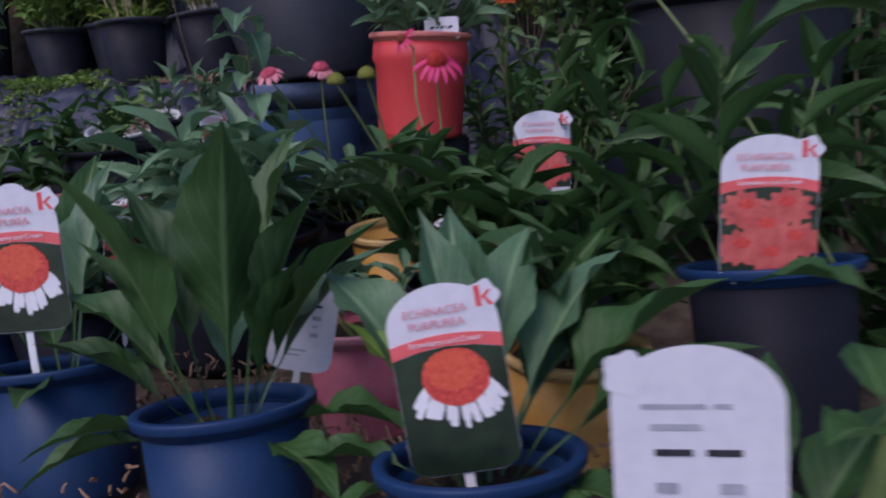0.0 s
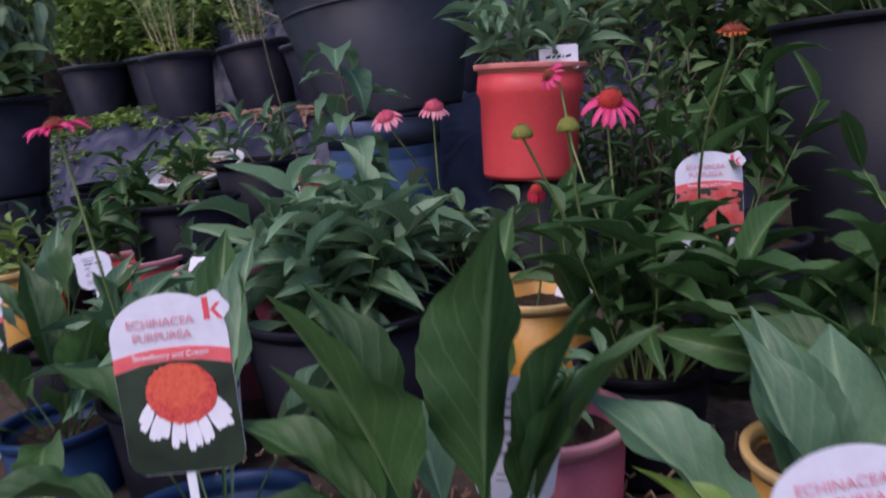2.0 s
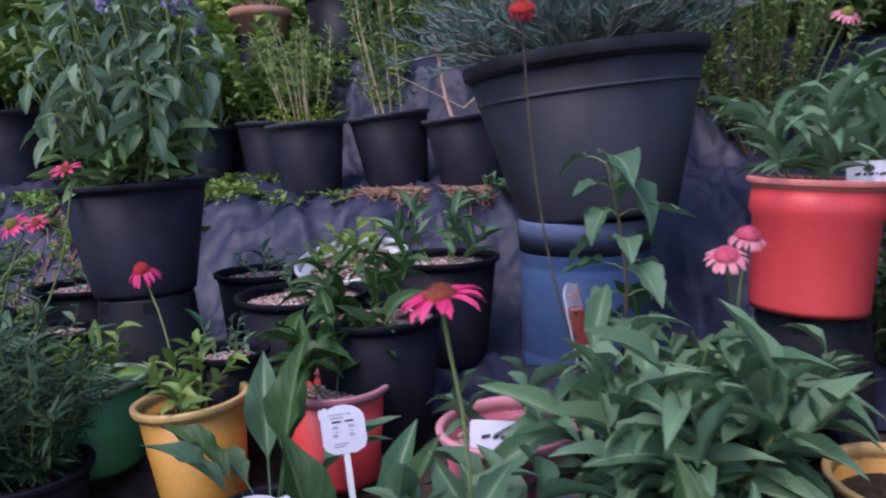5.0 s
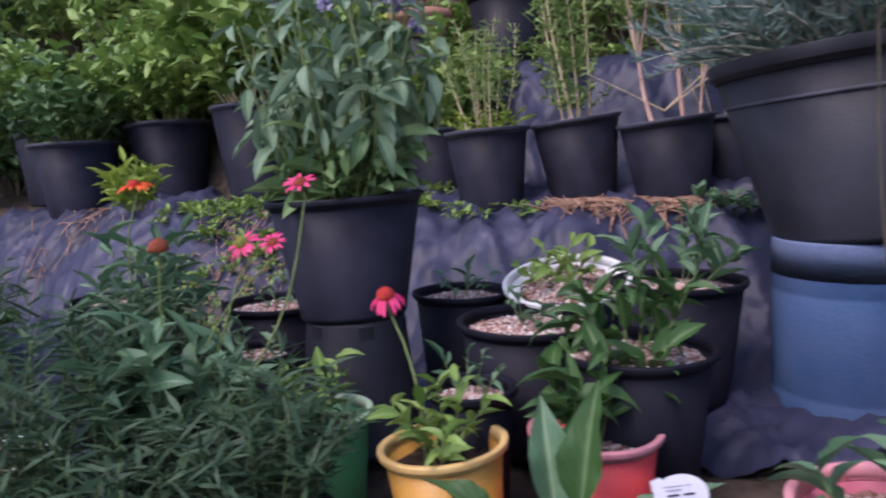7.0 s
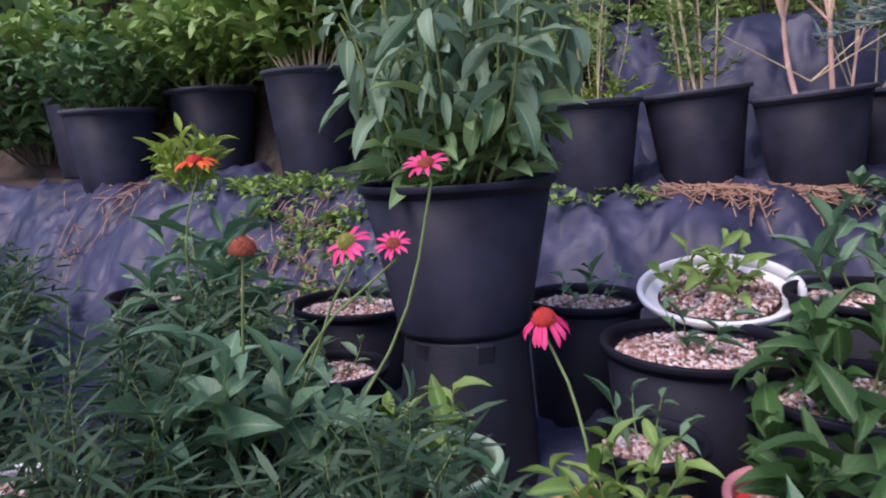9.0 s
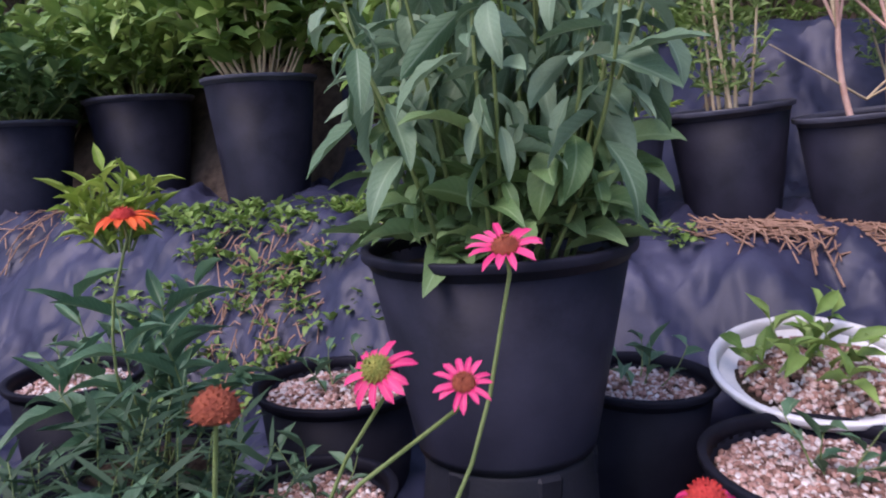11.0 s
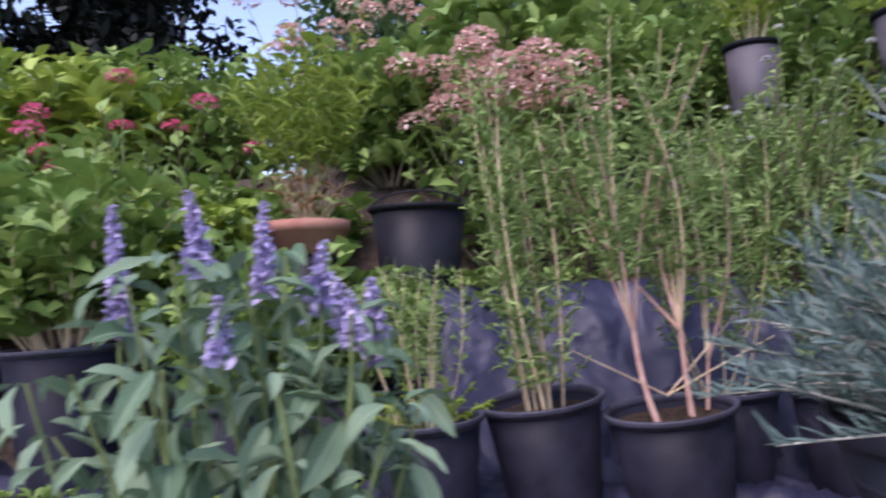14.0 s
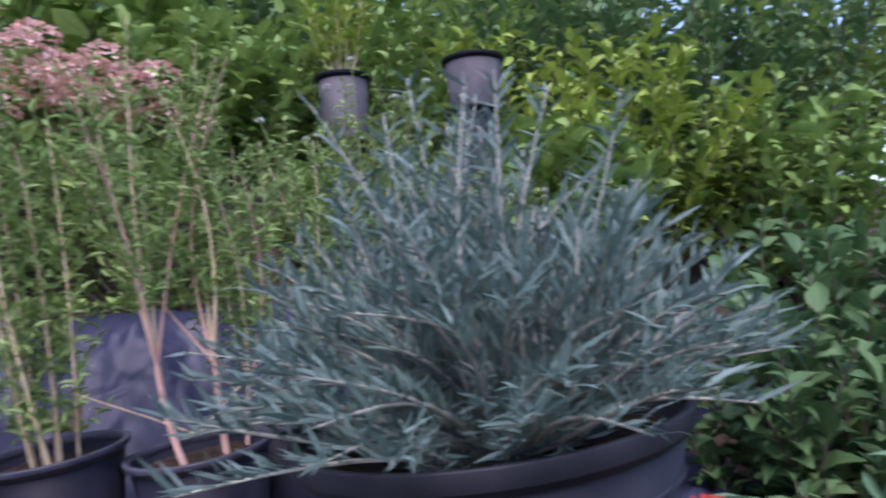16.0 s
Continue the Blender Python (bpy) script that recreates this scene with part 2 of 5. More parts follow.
YOUNG = leafy("young_leaf", (0.10, 0.21, 0.04), (0.18, 0.31, 0.06), (0.32, 0.45, 0.14), 0.45)
SALVIA = leafy("salvia_leaf", (0.085, 0.160, 0.080), (0.215, 0.315, 0.195), (0.27, 0.37, 0.24), 0.6)
SALVIA2 = leafy("low_salvia_leaf", (0.11, 0.20, 0.07), (0.21, 0.32, 0.13), (0.27, 0.38, 0.18), 0.5)
SILVER = leafy("silver_leaf", (0.078, 0.138, 0.114), (0.185, 0.26, 0.228), None, 0.65, False)
FINE = leafy("feathery_leaf", (0.020, 0.052, 0.024), (0.062, 0.115, 0.057), None, 0.6, False)
SHRUB = leafy("shrub_leaf", (0.11, 0.21, 0.04), (0.26, 0.38, 0.10), (0.2, 0.3, 0.08), 0.5)
LIME = leafy("lime_leaf", (0.18, 0.29, 0.03), (0.36, 0.46, 0.09), (0.34, 0.42, 0.1), 0.5)
DEEP = leafy("deep_green_leaf", (0.05, 0.115, 0.04), (0.12, 0.21, 0.075), None, 0.5)
WILLOW = leafy("narrow_leaf", (0.15, 0.26, 0.065), (0.31, 0.42, 0.145), None, 0.55, False)
TANLEAF = leafy("dry_leaf", (0.30, 0.19, 0.09), (0.45, 0.30, 0.15), None, 0.7, False)
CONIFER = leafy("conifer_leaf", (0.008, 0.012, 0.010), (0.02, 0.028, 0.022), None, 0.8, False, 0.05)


def gravel_material():
    m, n, l, b = material("pot_gravel", 0.9, 0.3)
    info, geo = n.new("ShaderNodeObjectInfo"), n.new("ShaderNodeNewGeometry")
    c = ramp(n, [(0.0, (0.08, 0.045, 0.035)), (0.3, (0.32, 0.17, 0.13)), (0.6, (0.52, 0.33, 0.28)), (0.8, (0.62, 0.52, 0.48)), (1.0, (0.72, 0.68, 0.66))])
    l.new(geo.outputs["Random Per Island"], c.inputs[0])
    t = noise_tex(n, l, 300)
    l.new(mix(n, l, "OVERLAY", 0.4, c.outputs[0], t.outputs[0]), b.inputs["Base Color"])
    return m


GRAVEL = gravel_material()


# ---- mesh helpers ----
def raw_mesh(name, verts, faces, mat, uvs=None, smooth=True):
    me = bpy.data.meshes.new(name)
    if isinstance(faces, np.ndarray):
        k = faces.shape[1]
        me.vertices.add(len(verts))
        me.vertices.foreach_set("co", np.asarray(verts, np.float32).ravel())
        me.loops.add(faces.size)
        me.loops.foreach_set("vertex_index", faces.astype(np.int32).ravel())
        me.polygons.add(len(faces))
        me.polygons.foreach_set("loop_start", np.arange(0, faces.size, k, dtype=np.int32))
        me.update(calc_edges=True)
    else:
        me.from_pydata([tuple(v) for v in verts], [], [tuple(f) for f in faces])
    if uvs is not None:
        layer = me.uv_layers.new(name="UVMap")
        idx = np.empty(len(me.loops), np.int32)
        me.loops.foreach_get("vertex_index", idx)
        layer.data.foreach_set("uv", np.asarray(uvs, np.float32)[idx].ravel())
    if smooth:
        me.polygons.foreach_set("use_smooth", np.ones(len(me.polygons), bool))
    me.materials.append(mat)
    me.update()
    return me


def piece(name, me, parent=None, m=None, label=""):
    ob = new(name, me)
    ob.parent = parent
    if m is not None:
        ob.matrix_basis = m
    return tagged(ob, label)


def thing(name, m, label, category, group=""):
    ob = new(name)
    ob.empty_display_size = 0.05
    ob.matrix_basis = m
    return tagged(ob, label, category, group)


def lathe(profile, segs=40, wobble=0.0):
    """A ring of the profile (r, z), closed on itself."""
    p = np.array(profile)
    a = np.linspace(0, 2 * np.pi, segs, endpoint=False)
    w = 1 + wobble * (np.sin(2 * a + 1) + 0.5 * np.sin(3 * a))
    v = np.stack([np.outer(p[:, 0], np.cos(a) * w), np.outer(p[:, 0], np.sin(a) * w), np.outer(p[:, 1], np.ones(segs))], -1)
    k, j = len(p), np.arange(segs)
    f = [np.stack([i * segs + j, i * segs + (j + 1) % segs, (i + 1) % k * segs + (j + 1) % segs, (i + 1) % k * segs + j], -1) for i in range(k)]
    return v.reshape(-1, 3), np.concatenate(f)[:, ::-1]


class Soup:
    """Many small quads gathered into one mesh."""

    def __init__(self):
        self.v, self.f, self.u, self.n = [], [], [], 0

    def put(self, v, f, u=None):
        self.v.append(v), self.f.append(f + self.n), self.u.append(np.zeros((len(v), 2)) if u is None else u)
        self.n += len(v)

    def leaf(self, tpl, m):
        v, f, u = tpl
        self.put(v @ m[:3, :3].T + m[:3, 3], f, u)

    def tube(self, points, r0, r1, segs=6):
        v, f = tube(points, r0, r1, segs)
        self.put(v, f)

    def mesh(self, name, mat, smooth=True):
        if not self.v:
            return None
        return raw_mesh(name, np.concatenate(self.v), np.concatenate(self.f), mat, np.concatenate(self.u), smooth)


def tube(points, r0, r1, segs=6):
    p = np.asarray(points, float)
    k = len(p)
    t = np.gradient(p, axis=0)
    t /= np.linalg.norm(t, axis=1)[:, None] + 1e-9
    ref = np.array([0.31, 0.95, 0.05])
    x = np.cross(t, ref)
    x /= np.linalg.norm(x, axis=1)[:, None] + 1e-9
    y = np.cross(t, x)
    r = np.linspace(r0, r1, k)[:, None, None]
    a = np.linspace(0, 2 * np.pi, segs, endpoint=False)
    v = p[:, None, :] + r * (np.cos(a)[None, :, None] * x[:, None, :] + np.sin(a)[None, :, None] * y[:, None, :])
    j = np.arange(segs)
    f = [np.stack([i * segs + j, i * segs + (j + 1) % segs, (i + 1) * segs + (j + 1) % segs, (i + 1) * segs + j], -1) for i in range(k - 1)]
    return v.reshape(-1, 3), np.concatenate(f)


def leaf_shape(kind="lance", n=8, cross=5, fold=0.25, curl=0.6, wave=0.0, teeth=0.0, stalk=0.0):
    """A leaf one long and one wide, its base at the origin, growing along y with its face up."""
    t = np.linspace(0, 1, n)
    if kind == "lance":
        w = np.sin(np.pi * np.clip(t, 0, 1) ** 0.75) ** 0.85
    elif kind == "ovate":
        w = np.sin(np.pi * t ** 0.78) ** 0.9
    elif kind == "sage":
        w = np.sin(np.pi * t ** 0.92) ** 0.8
    elif kind == "heart":
        w = np.sin(np.pi * (0.12 + 0.88 * t) ** 0.55) ** 0.9
    elif kind == "spoon":
        w = np.clip((t - stalk) / (1 - stalk), 0, 1)
        w = np.sin(np.pi * w ** 0.9) ** 1.12
        w = np.maximum(w, 0.06)
    else:
        w = np.clip(1.15 * np.sin(np.pi * (0.1 + 0.9 * t)) ** 0.4, 0, 1)
    w = np.maximum(w, 0.03) * 0.5
    w = w * (1 + teeth * (np.arange(n) % 2 - 0.5))
    w[-1] = 0.008
    th = curl * t ** 1.5
    dy, dz = np.cos(th), -np.sin(th)
    y, z = np.concatenate([[0], np.cumsum(dy[1:])]) / (n - 1), np.concatenate([[0], np.cumsum(dz[1:])]) / (n - 1)
    s = np.linspace(-1, 1, cross)
    v = np.zeros((n, cross, 3))
    v[..., 0] = w[:, None] * s
    v[..., 1] = y[:, None]
    v[..., 2] = z[:, None] + fold * np.abs(s) * w[:, None] * 0.8 + wave * (np.sin(t * 17 + 1)[:, None] * s ** 2 * np.sign(s) + 0.35 * np.sin(t * 41)[:, None] * s ** 2) * w[:, None]
    i, j = np.meshgrid(np.arange(n - 1), np.arange(cross - 1), indexing="ij")
    a = (i * cross + j).ravel()
    f = np.stack([a, a + 1, a + cross + 1, a + cross], -1)
    u = np.stack([np.tile(s * 0.5 + 0.5, (n, 1)), np.tile(t[:, None], (1, cross))], -1)
    return v.reshape(-1, 3), f, u.reshape(-1, 2)


def grow(base, d, long, wide, up=(0, 0, 1), spin=0.0):
    """The matrix of a leaf at base that grows along d."""
    a, c, e = float(d[0]), float(d[1]), float(d[2])
    k = math.sqrt(a * a + c * c + e * e) + 1e-9
    a, c, e = a / k, c / k, e / k
    p, q, r = c * up[2] - e * up[1], e * up[0] - a * up[2], a * up[1] - c * up[0]
    k = math.sqrt(p * p + q * q + r * r)
    if k < 1e-3:
        p, q, r, k = 1.0, 0.0, 0.0, 1.0
    p, q, r = p / k, q / k, r / k
    u, v, w = q * e - r * c, r * a - p * e, p * c - q * a
    if spin:
        s, t = math.sin(spin), math.cos(spin)
        p, q, r, u, v, w = p * t + u * s, q * t + v * s, r * t + w * s, u * t - p * s, v * t - q * s, w * t - r * s
    return np.array(((p * wide, a * long, u * long, base[0]), (q * wide, c * long, v * long, base[1]), (r * wide, e * long, w * long, base[2]), (0, 0, 0, 1)))


def polar(az, el):
    return np.array([math.cos(az) * math.cos(el), math.sin(az) * math.cos(el), math.sin(el)])


SMALL = [leaf_shape("lance", 4, 3, 0.4, c) for c in (0.2, 0.7, 1.2)]
OVAL = [leaf_shape("ovate", 5, 3, 0.35, c, 0.1) for c in (0.2, 0.8, 1.3)]
BLADE = [leaf_shape("linear", 4, 3, 0.5, c) for c in (0.1, 0.5, 1.1)]
TREELEAF = [leaf_shape("ovate", 4, 2, 0.0, c) for c in (0.2, 0.8)]
NEEDLE = [leaf_shape("linear", 3, 2, 0.0, c) for c in (0.1, 0.5)]
MIDLEAF = [leaf_shape("lance", 7, 5, 0.3, c, 0.15, 0.06) for c in (0.3, 0.8, 1.3)]
BIGLEAF = [leaf_shape("spoon", 34, 7, 0.22, c, w, 0.035, 0.34) for c, w in ((0.35, 0.06), (0.7, 0.07), (1.05, 0.08), (1.5, 0.08))]
SAGELEAF = [leaf_shape("sage", 12, 5, 0.22, c, 0.035, 0.02) for c in (0.3, 0.8, 1.3)]
HEARTLEAF = [leaf_shape("heart", 10, 5, 0.35, c, 0.1, 0.05) for c in (0.3, 0.8)]


# ---- ground ----
AISLE = [(3.5, -1.6), (0.0, 0.0), (-0.45, 0.22), (-0.86, 0.47), (-1.2, 0.68), (-1.43, 1.0), (-2.0, 1.08), (-3.2, 1.1), (-9.0, 1.1)]


def ease(t):
    t = np.clip(t, 0, 1)
    return t * t * (3 - 2 * t)


def off_aisle(x, y):
    """How far a place lies up the bank, seen from the middle of the aisle."""
    best = np.full(np.shape(x), 99.0)
    side = np.zeros(np.shape(x))
    for (ax, ay), (bx, by) in zip(AISLE[:-1], AISLE[1:]):
        dx, dy = bx - ax, by - ay
        t = np.clip(((x - ax) * dx + (y - ay) * dy) / (dx * dx + dy * dy), 0, 1)
        d = np.hypot(x - ax - t * dx, y - ay - t * dy)
        s = dx * (y - ay) - dy * (x - ax)
        side = np.where(d < best, s, side)
        best = np.minimum(best, d)
    return np.where(side < 0, best, -best)


def ground_height(x, y):
    x, y = np.asarray(x, float), np.asarray(y, float)
    yy = y - 0.30 * np.clip(-1.35 - x, 0, 3)
    h = 0.40 + 0.12 * ease((yy - 1.2) / 0.7) + 0.34 * ease((yy - 1.98) / 0.42) + 0.04 * ease((yy - 2.4) / 0.3)
    h = h + 0.44 * ease((yy - 2.74) / 0.36) + 0.5 * ease((yy - 3.35) / 0.5) + 0.25 * ease((yy - 4) / 2)
    return h * ease((off_aisle(x, y) - 0.10) / 0.20)


def sheet(x0, x1, y0, y1, step, lift=0.0, rough=0.0, seed=0.0):
    xs, ys = np.arange(x0, x1 + step / 2, step), np.arange(y0, y1 + step / 2, step)
    gx, gy = np.meshgrid(xs, ys)
    gz = ground_height(gx, gy) + lift
    if rough:
        gz = gz + rough * np.array([[noise.fractal(Vector((x * 7 + seed, y * 7, seed)), 1.0, 2.0, 3) for x in xs] for y in ys])
    k = len(xs)
    i, j = np.meshgrid(np.arange(len(ys) - 1), np.arange(k - 1), indexing="ij")
    a = (i * k + j).ravel()
    return np.stack([gx, gy, gz], -1).reshape(-1, 3), np.stack([a, a + 1, a + k + 1, a + k], -1)


def ground():
    def axis(lo, hi, fine, far):
        inner = np.arange(lo, hi + fine / 2, fine)
        outer = np.array([0.5, 1.2, 2.5, 5, 10, 25, 60, 150, 400, 1000, far])
        return np.concatenate([lo - outer[::-1], inner, hi + outer])
    xs, ys = axis(-4.5, 2.5, 0.05, 2500), axis(-0.6, 5.0, 0.05, 2500)
    gx, gy = np.meshgrid(xs, ys)
    gz = ground_height(gx, gy)
    near = (np.abs(gx + 1) < 4) & (np.abs(gy - 2) < 3.2)
    lump = np.array([noise.fractal(Vector((x * 5, y * 5, 0)), 1.0, 2.0, 4) if k else 0 for x, y, k in zip(gx.ravel(), gy.ravel(), near.ravel())])
    gz = gz + 0.010 * lump.reshape(gz.shape)
    k = len(xs)
    i, j = np.meshgrid(np.arange(len(ys) - 1), np.arange(k - 1), indexing="ij")
    a = (i * k + j).ravel()
    me = raw_mesh("ground", np.stack([gx, gy, gz], -1).reshape(-1, 3), np.stack([a, a + 1, a + k + 1, a + k], -1), EARTH)
    tagged(new("ground", me), "sloping brown earth between the plant pots", "ground", kind="structure")


ground()


def fabric(x0, x1, y0, y1, seed, amp, label, mat=FABRIC):
    v, f = sheet(x0, x1, y0, y1, 0.0135, 0.022)
    out = []
    for x, y, z in v:
        w = noise.fractal(Vector((x * 4 + y * 2 + seed, y * 1.5, seed)), 1.0, 2.0, 4)
        fold = abs(noise.noise(Vector((x * 5.5 + 2.2 * y + seed, y * 2.2 - x, 3.0))))
        edge = min(x - x0, x1 - x, y - y0, y1 - y)
        frill = 0.03 * noise.noise(Vector((x * 6, y * 6, 9)))
        pull = noise.noise(Vector((x * 9 - y * 13 + seed, x * 4 + y * 5, 5.0)))
        tuck = noise.noise(Vector((x * 21 + y * 12 + seed, y * 15 - x * 6, 8.0)))
        ridges = amp * (0.55 * max(0.0, 1 - 5 * abs(pull)) ** 1.5 + 0.22 * max(0.0, 1 - 4 * abs(tuck)))
        out.append((x + frill, y + frill, z + ridges + amp * w * 0.8 + amp * 3.4 * max(0.0, 0.3 - fold) + 0.5 * amp * abs(noise.noise(Vector((x * 14 - y * 9, y * 8, seed)))) - 0.012 * (edge < 0.02)))
    ob = new("weed_fabric", raw_mesh("weed_fabric", np.array(out), f, mat))
    tagged(ob, label, "weed fabric")


fabric(-3.6, 0.35, 1.70, 3.02, 2.0, 0.030, "wrinkled black weed fabric laid over the earth slope")
fabric(-2.1, 0.7, 2.80, 3.30, 7.0, 0.009, "black weed fabric covering the upper bank behind the pots", NEWFABRIC)


# ---- pots ----
def pot_profile(d, h, wall=0.004, taper=0.74, steps=0):
    r, b = d / 2, d / 2 * taper
    prof = [(0.001, 0.004), (b - 0.006, 0.004), (b, 0.0), (b + 0.002, 0.01)]
    if steps:
        k = 0.7 * h
        prof += [(b + (r - b) * 0.62 - 0.004, k), (b + (r - b) * 0.62 + 0.003, k + 0.012)]
    prof += [(r - 0.007, h - 0.016), (r - 0.007 - wall, h - 0.016), (b - wall + 0.004, 0.02), (0.001, 0.012)]
    return prof


def rim_profile(d, h, lip=0.012):
    r = d / 2
    return [(r - 0.0085, h - lip - 0.0095), (r - 0.0062, h - lip - 0.0095), (r - 0.0055, h - lip - 0.002), (r + 0.0008, h - lip - 0.0015), (r + 0.0018, h - lip), (r + 0.0026, h - 0.0022), (r + 0.0022, h - 0.0006), (r + 0.001, h),
            (r - 0.0055, h), (r - 0.0075, h - 0.0012), (r - 0.0085, h - 0.005), (r - 0.0115, h - lip - 0.0095)]


def soil_mesh(r, z, mat, seed, bump_size=0.006):
    rng = np.random.default_rng(seed)
    rings, segs = 7, 26
    v, f = [(0, 0, z + bump_size)], []
    for i in range(1, rings + 1):
        for j in range(segs):
            a = 2 * math.pi * j / segs
            v.append((r * i / rings * math.cos(a), r * i / rings * math.sin(a), z + bump_size * rng.normal() * (i < rings)))
    f += [(0, 1 + j, 1 + (j + 1) % segs) for j in range(segs)]
    for i in range(rings - 1):
        for j in range(segs):
            a, b = 1 + i * segs + j, 1 + i * segs + (j + 1) % segs
            f.append((a, a + segs, b + segs, b))
    return raw_mesh("soil", v, f, mat)


def gravel_mesh(r, z, count, seed, size=0.0042):
    rng = np.random.default_rng(seed)
    s = Soup()
    box = np.array([[x, y, q] for q in (-1, 1) for y in (-1, 1) for x in (-1, 1)], float)
    fa = np.array([[0, 2, 3, 1], [4, 5, 7, 6], [0, 1, 5, 4], [2, 6, 7, 3], [0, 4, 6, 2], [1, 3, 7, 5]])
    for _ in range(count):
        a, q = rng.uniform(0, 6.283), r * math.sqrt(rng.uniform())
        k = size * rng.uniform(0.4, 1.15)
        m = np.array(Euler(rng.uniform(0, 6.28, 3)).to_matrix()) * k
        s.put((box * rng.uniform(0.55, 1.0, (8, 3))) @ m.T + [q * math.cos(a), q * math.sin(a), z + rng.uniform(-0.2, 0.8) * size + 0.010 * math.cos(q / r * 1.5)], fa)
    return s.mesh("gravel", GRAVEL, False)


SEED = [100]
SOIL_Z = {}


def pot(x, y, rim, d, h, mat, label, name="potted_plant", category="potted plant", tilt=(0, 0), rimmat=None, fill="soil", deep=0.02, group="", taper=0.74, steps=0, wobble=0.006, lip=0.009, rot=None):
    """A pot as the base of a plant; its origin is at the middle of its foot."""
    SEED[0] += 1
    top = pose(x, y, rim, tilt[0], tilt[1]) @ pose(0, 0, 0, 0, 0, SEED[0] * 37 % 360 if rot is None else rot)
    ob = thing(name, top @ Matrix.Translation((0, 0, -h)), label, category, group)
    v, f = lathe(pot_profile(d, h, taper=taper, steps=steps), 44, wobble)
    body = piece("pot", raw_mesh("pot", v, f, mat), ob)
    v, f = lathe(rim_profile(d, h, lip), 64, wobble)
    piece("rim", raw_mesh("rim", v, f, rimmat or mat), body)
    r = d / 2 * (taper + (1 - taper) * (1 - deep / h)) - 0.006
    if fill:
        piece("soil", soil_mesh(r, h - deep, SOIL, SEED[0]), ob)
    if fill == "gravel":
        piece("gravel", gravel_mesh(r * 0.93, h - deep + 0.004, int(r * r * 150000), SEED[0]), ob)
    SOIL_Z[ob.name] = h - deep
    return ob


def upturned_pot(x, y, top, d, h, mat, label, slots=6):
    """A pot standing on its rim."""
    ob = thing("upturned_pot", pose(x, y, top - h), label, "plant pot")
    v, f = lathe([(0.001, h), (d * 0.37, h), (d * 0.39, h - 0.008), (d / 2 - 0.006, 0.014), (d / 2, 0.012), (d / 2, 0.0), (d / 2 - 0.009, 0.0), (d * 0.38, h - 0.012), (0.001, h - 0.006)], 40)
    body = piece("pot", raw_mesh("pot", v, f, mat), ob)
    for k in range(slots):
        a = 2 * math.pi * k / slots
        bm = bmesh.new()
        bmesh.ops.create_cube(bm, size=1, matrix=Matrix.Diagonal((0.012, 0.03, 0.03, 1)))
        bmesh.ops.bevel(bm, geom=bm.edges[:], offset=0.004, segments=1, affect="EDGES")
        me = bpy.data.meshes.new("rib")
        bm.to_mesh(me)
        bm.free()
        me.materials.append(mat)
        piece("rib", me, body, pose(d * 0.375 * math.cos(a), d * 0.375 * math.sin(a), h - 0.02, 0, 0, math.degrees(a)))
    return ob


# ---- plants ----
def stem_line(base, tip, bend, rng, k=7):
    base, tip = np.asarray(base, float), np.asarray(tip, float)
    t = np.linspace(0, 1, k)[:, None]
    side = rng.normal(size=3) * bend * np.linalg.norm(tip - base)
    side[2] *= 0.3
    return base + (tip - base) * t + side * np.sin(np.pi * t)


def leaf_data(tpls, mat, name="leaf"):
    return [raw_mesh(name, v, f, mat, u) for v, f, u in tpls]


BIG_DATA = {k: leaf_data(BIGLEAF, m) for k, m in (("dark", ECHI), ("pale", ECHI2), ("young", YOUNG))}
SAGE_DATA = leaf_data(SAGELEAF, SALVIA)
SAGE_LOW = leaf_data(SAGELEAF, SALVIA2)
HEART_DATA = leaf_data(HEARTLEAF, ECHI2)
PETAL_TPL = leaf_shape("linear", 6, 3, 0.25, 0.7)
PETAL_DATA = {k: raw_mesh("petal", *PETAL_TPL[:2], m, PETAL_TPL[2]) for k, m in (("magenta", PETAL), ("pale", PALEPETAL), ("red", REDPETAL), ("orange", ORANGEPETAL))}


def cone_mesh(r, h, mat, seed):
    """A spiky dome."""
    rng = np.random.default_rng(seed)
    s = Soup()
    prof = [(0.001, -0.15 * h), (0.8 * r, -0.12 * h), (r, 0.05 * h), (0.93 * r, 0.4 * h), (0.7 * r, 0.75 * h), (0.35 * r, 0.95 * h), (0.001, h)]
    v, f = lathe(prof, 16)
    s.put(v, f[:-16])
    for i in range(90):
        q = math.acos(1 - (i + 0.5) / 90)
        a = i * 2.39996
        d = np.array([math.sin(q) * math.cos(a), math.sin(q) * math.sin(a), math.cos(q)])
        b = d * [r * 0.94, r * 0.94, h * 0.94]
        s.leaf(NEEDLE[0], grow(b, d + rng.normal(size=3) * 0.1, 0.28 * r, 0.13 * r))
    return s.mesh("cone", mat, False)


def flower(parent, at, face, r, kind, cone=CONE, petals=15, droop=0.15, cone_r=0.36, cone_h=0.42, seed=1):
    """A coneflower head under its plant: the cone with its ring of petals. face: the way it looks."""
    rng = np.random.default_rng(seed)
    q = Vector(face).to_track_quat("Z", "Y").to_matrix().to_4x4()
    head = piece("flower_head", cone_mesh(r * cone_r, r * cone_h, cone, seed), parent, Matrix.Translation(at) @ q, "cone ringed with petals")
    for i in range(petals):
        a = 2 * math.pi * i / petals + rng.normal() * 0.08
        el = -droop + rng.normal() * 0.12
        m = grow(polar(a, 0) * r * cone_r * 0.8, polar(a, el), r * (1 - cone_r * 0.75) * rng.uniform(0.85, 1.1), r * 0.22 * rng.uniform(0.75, 1.15))
        piece("petal", PETAL_DATA[kind], head, Matrix(m))
    return head


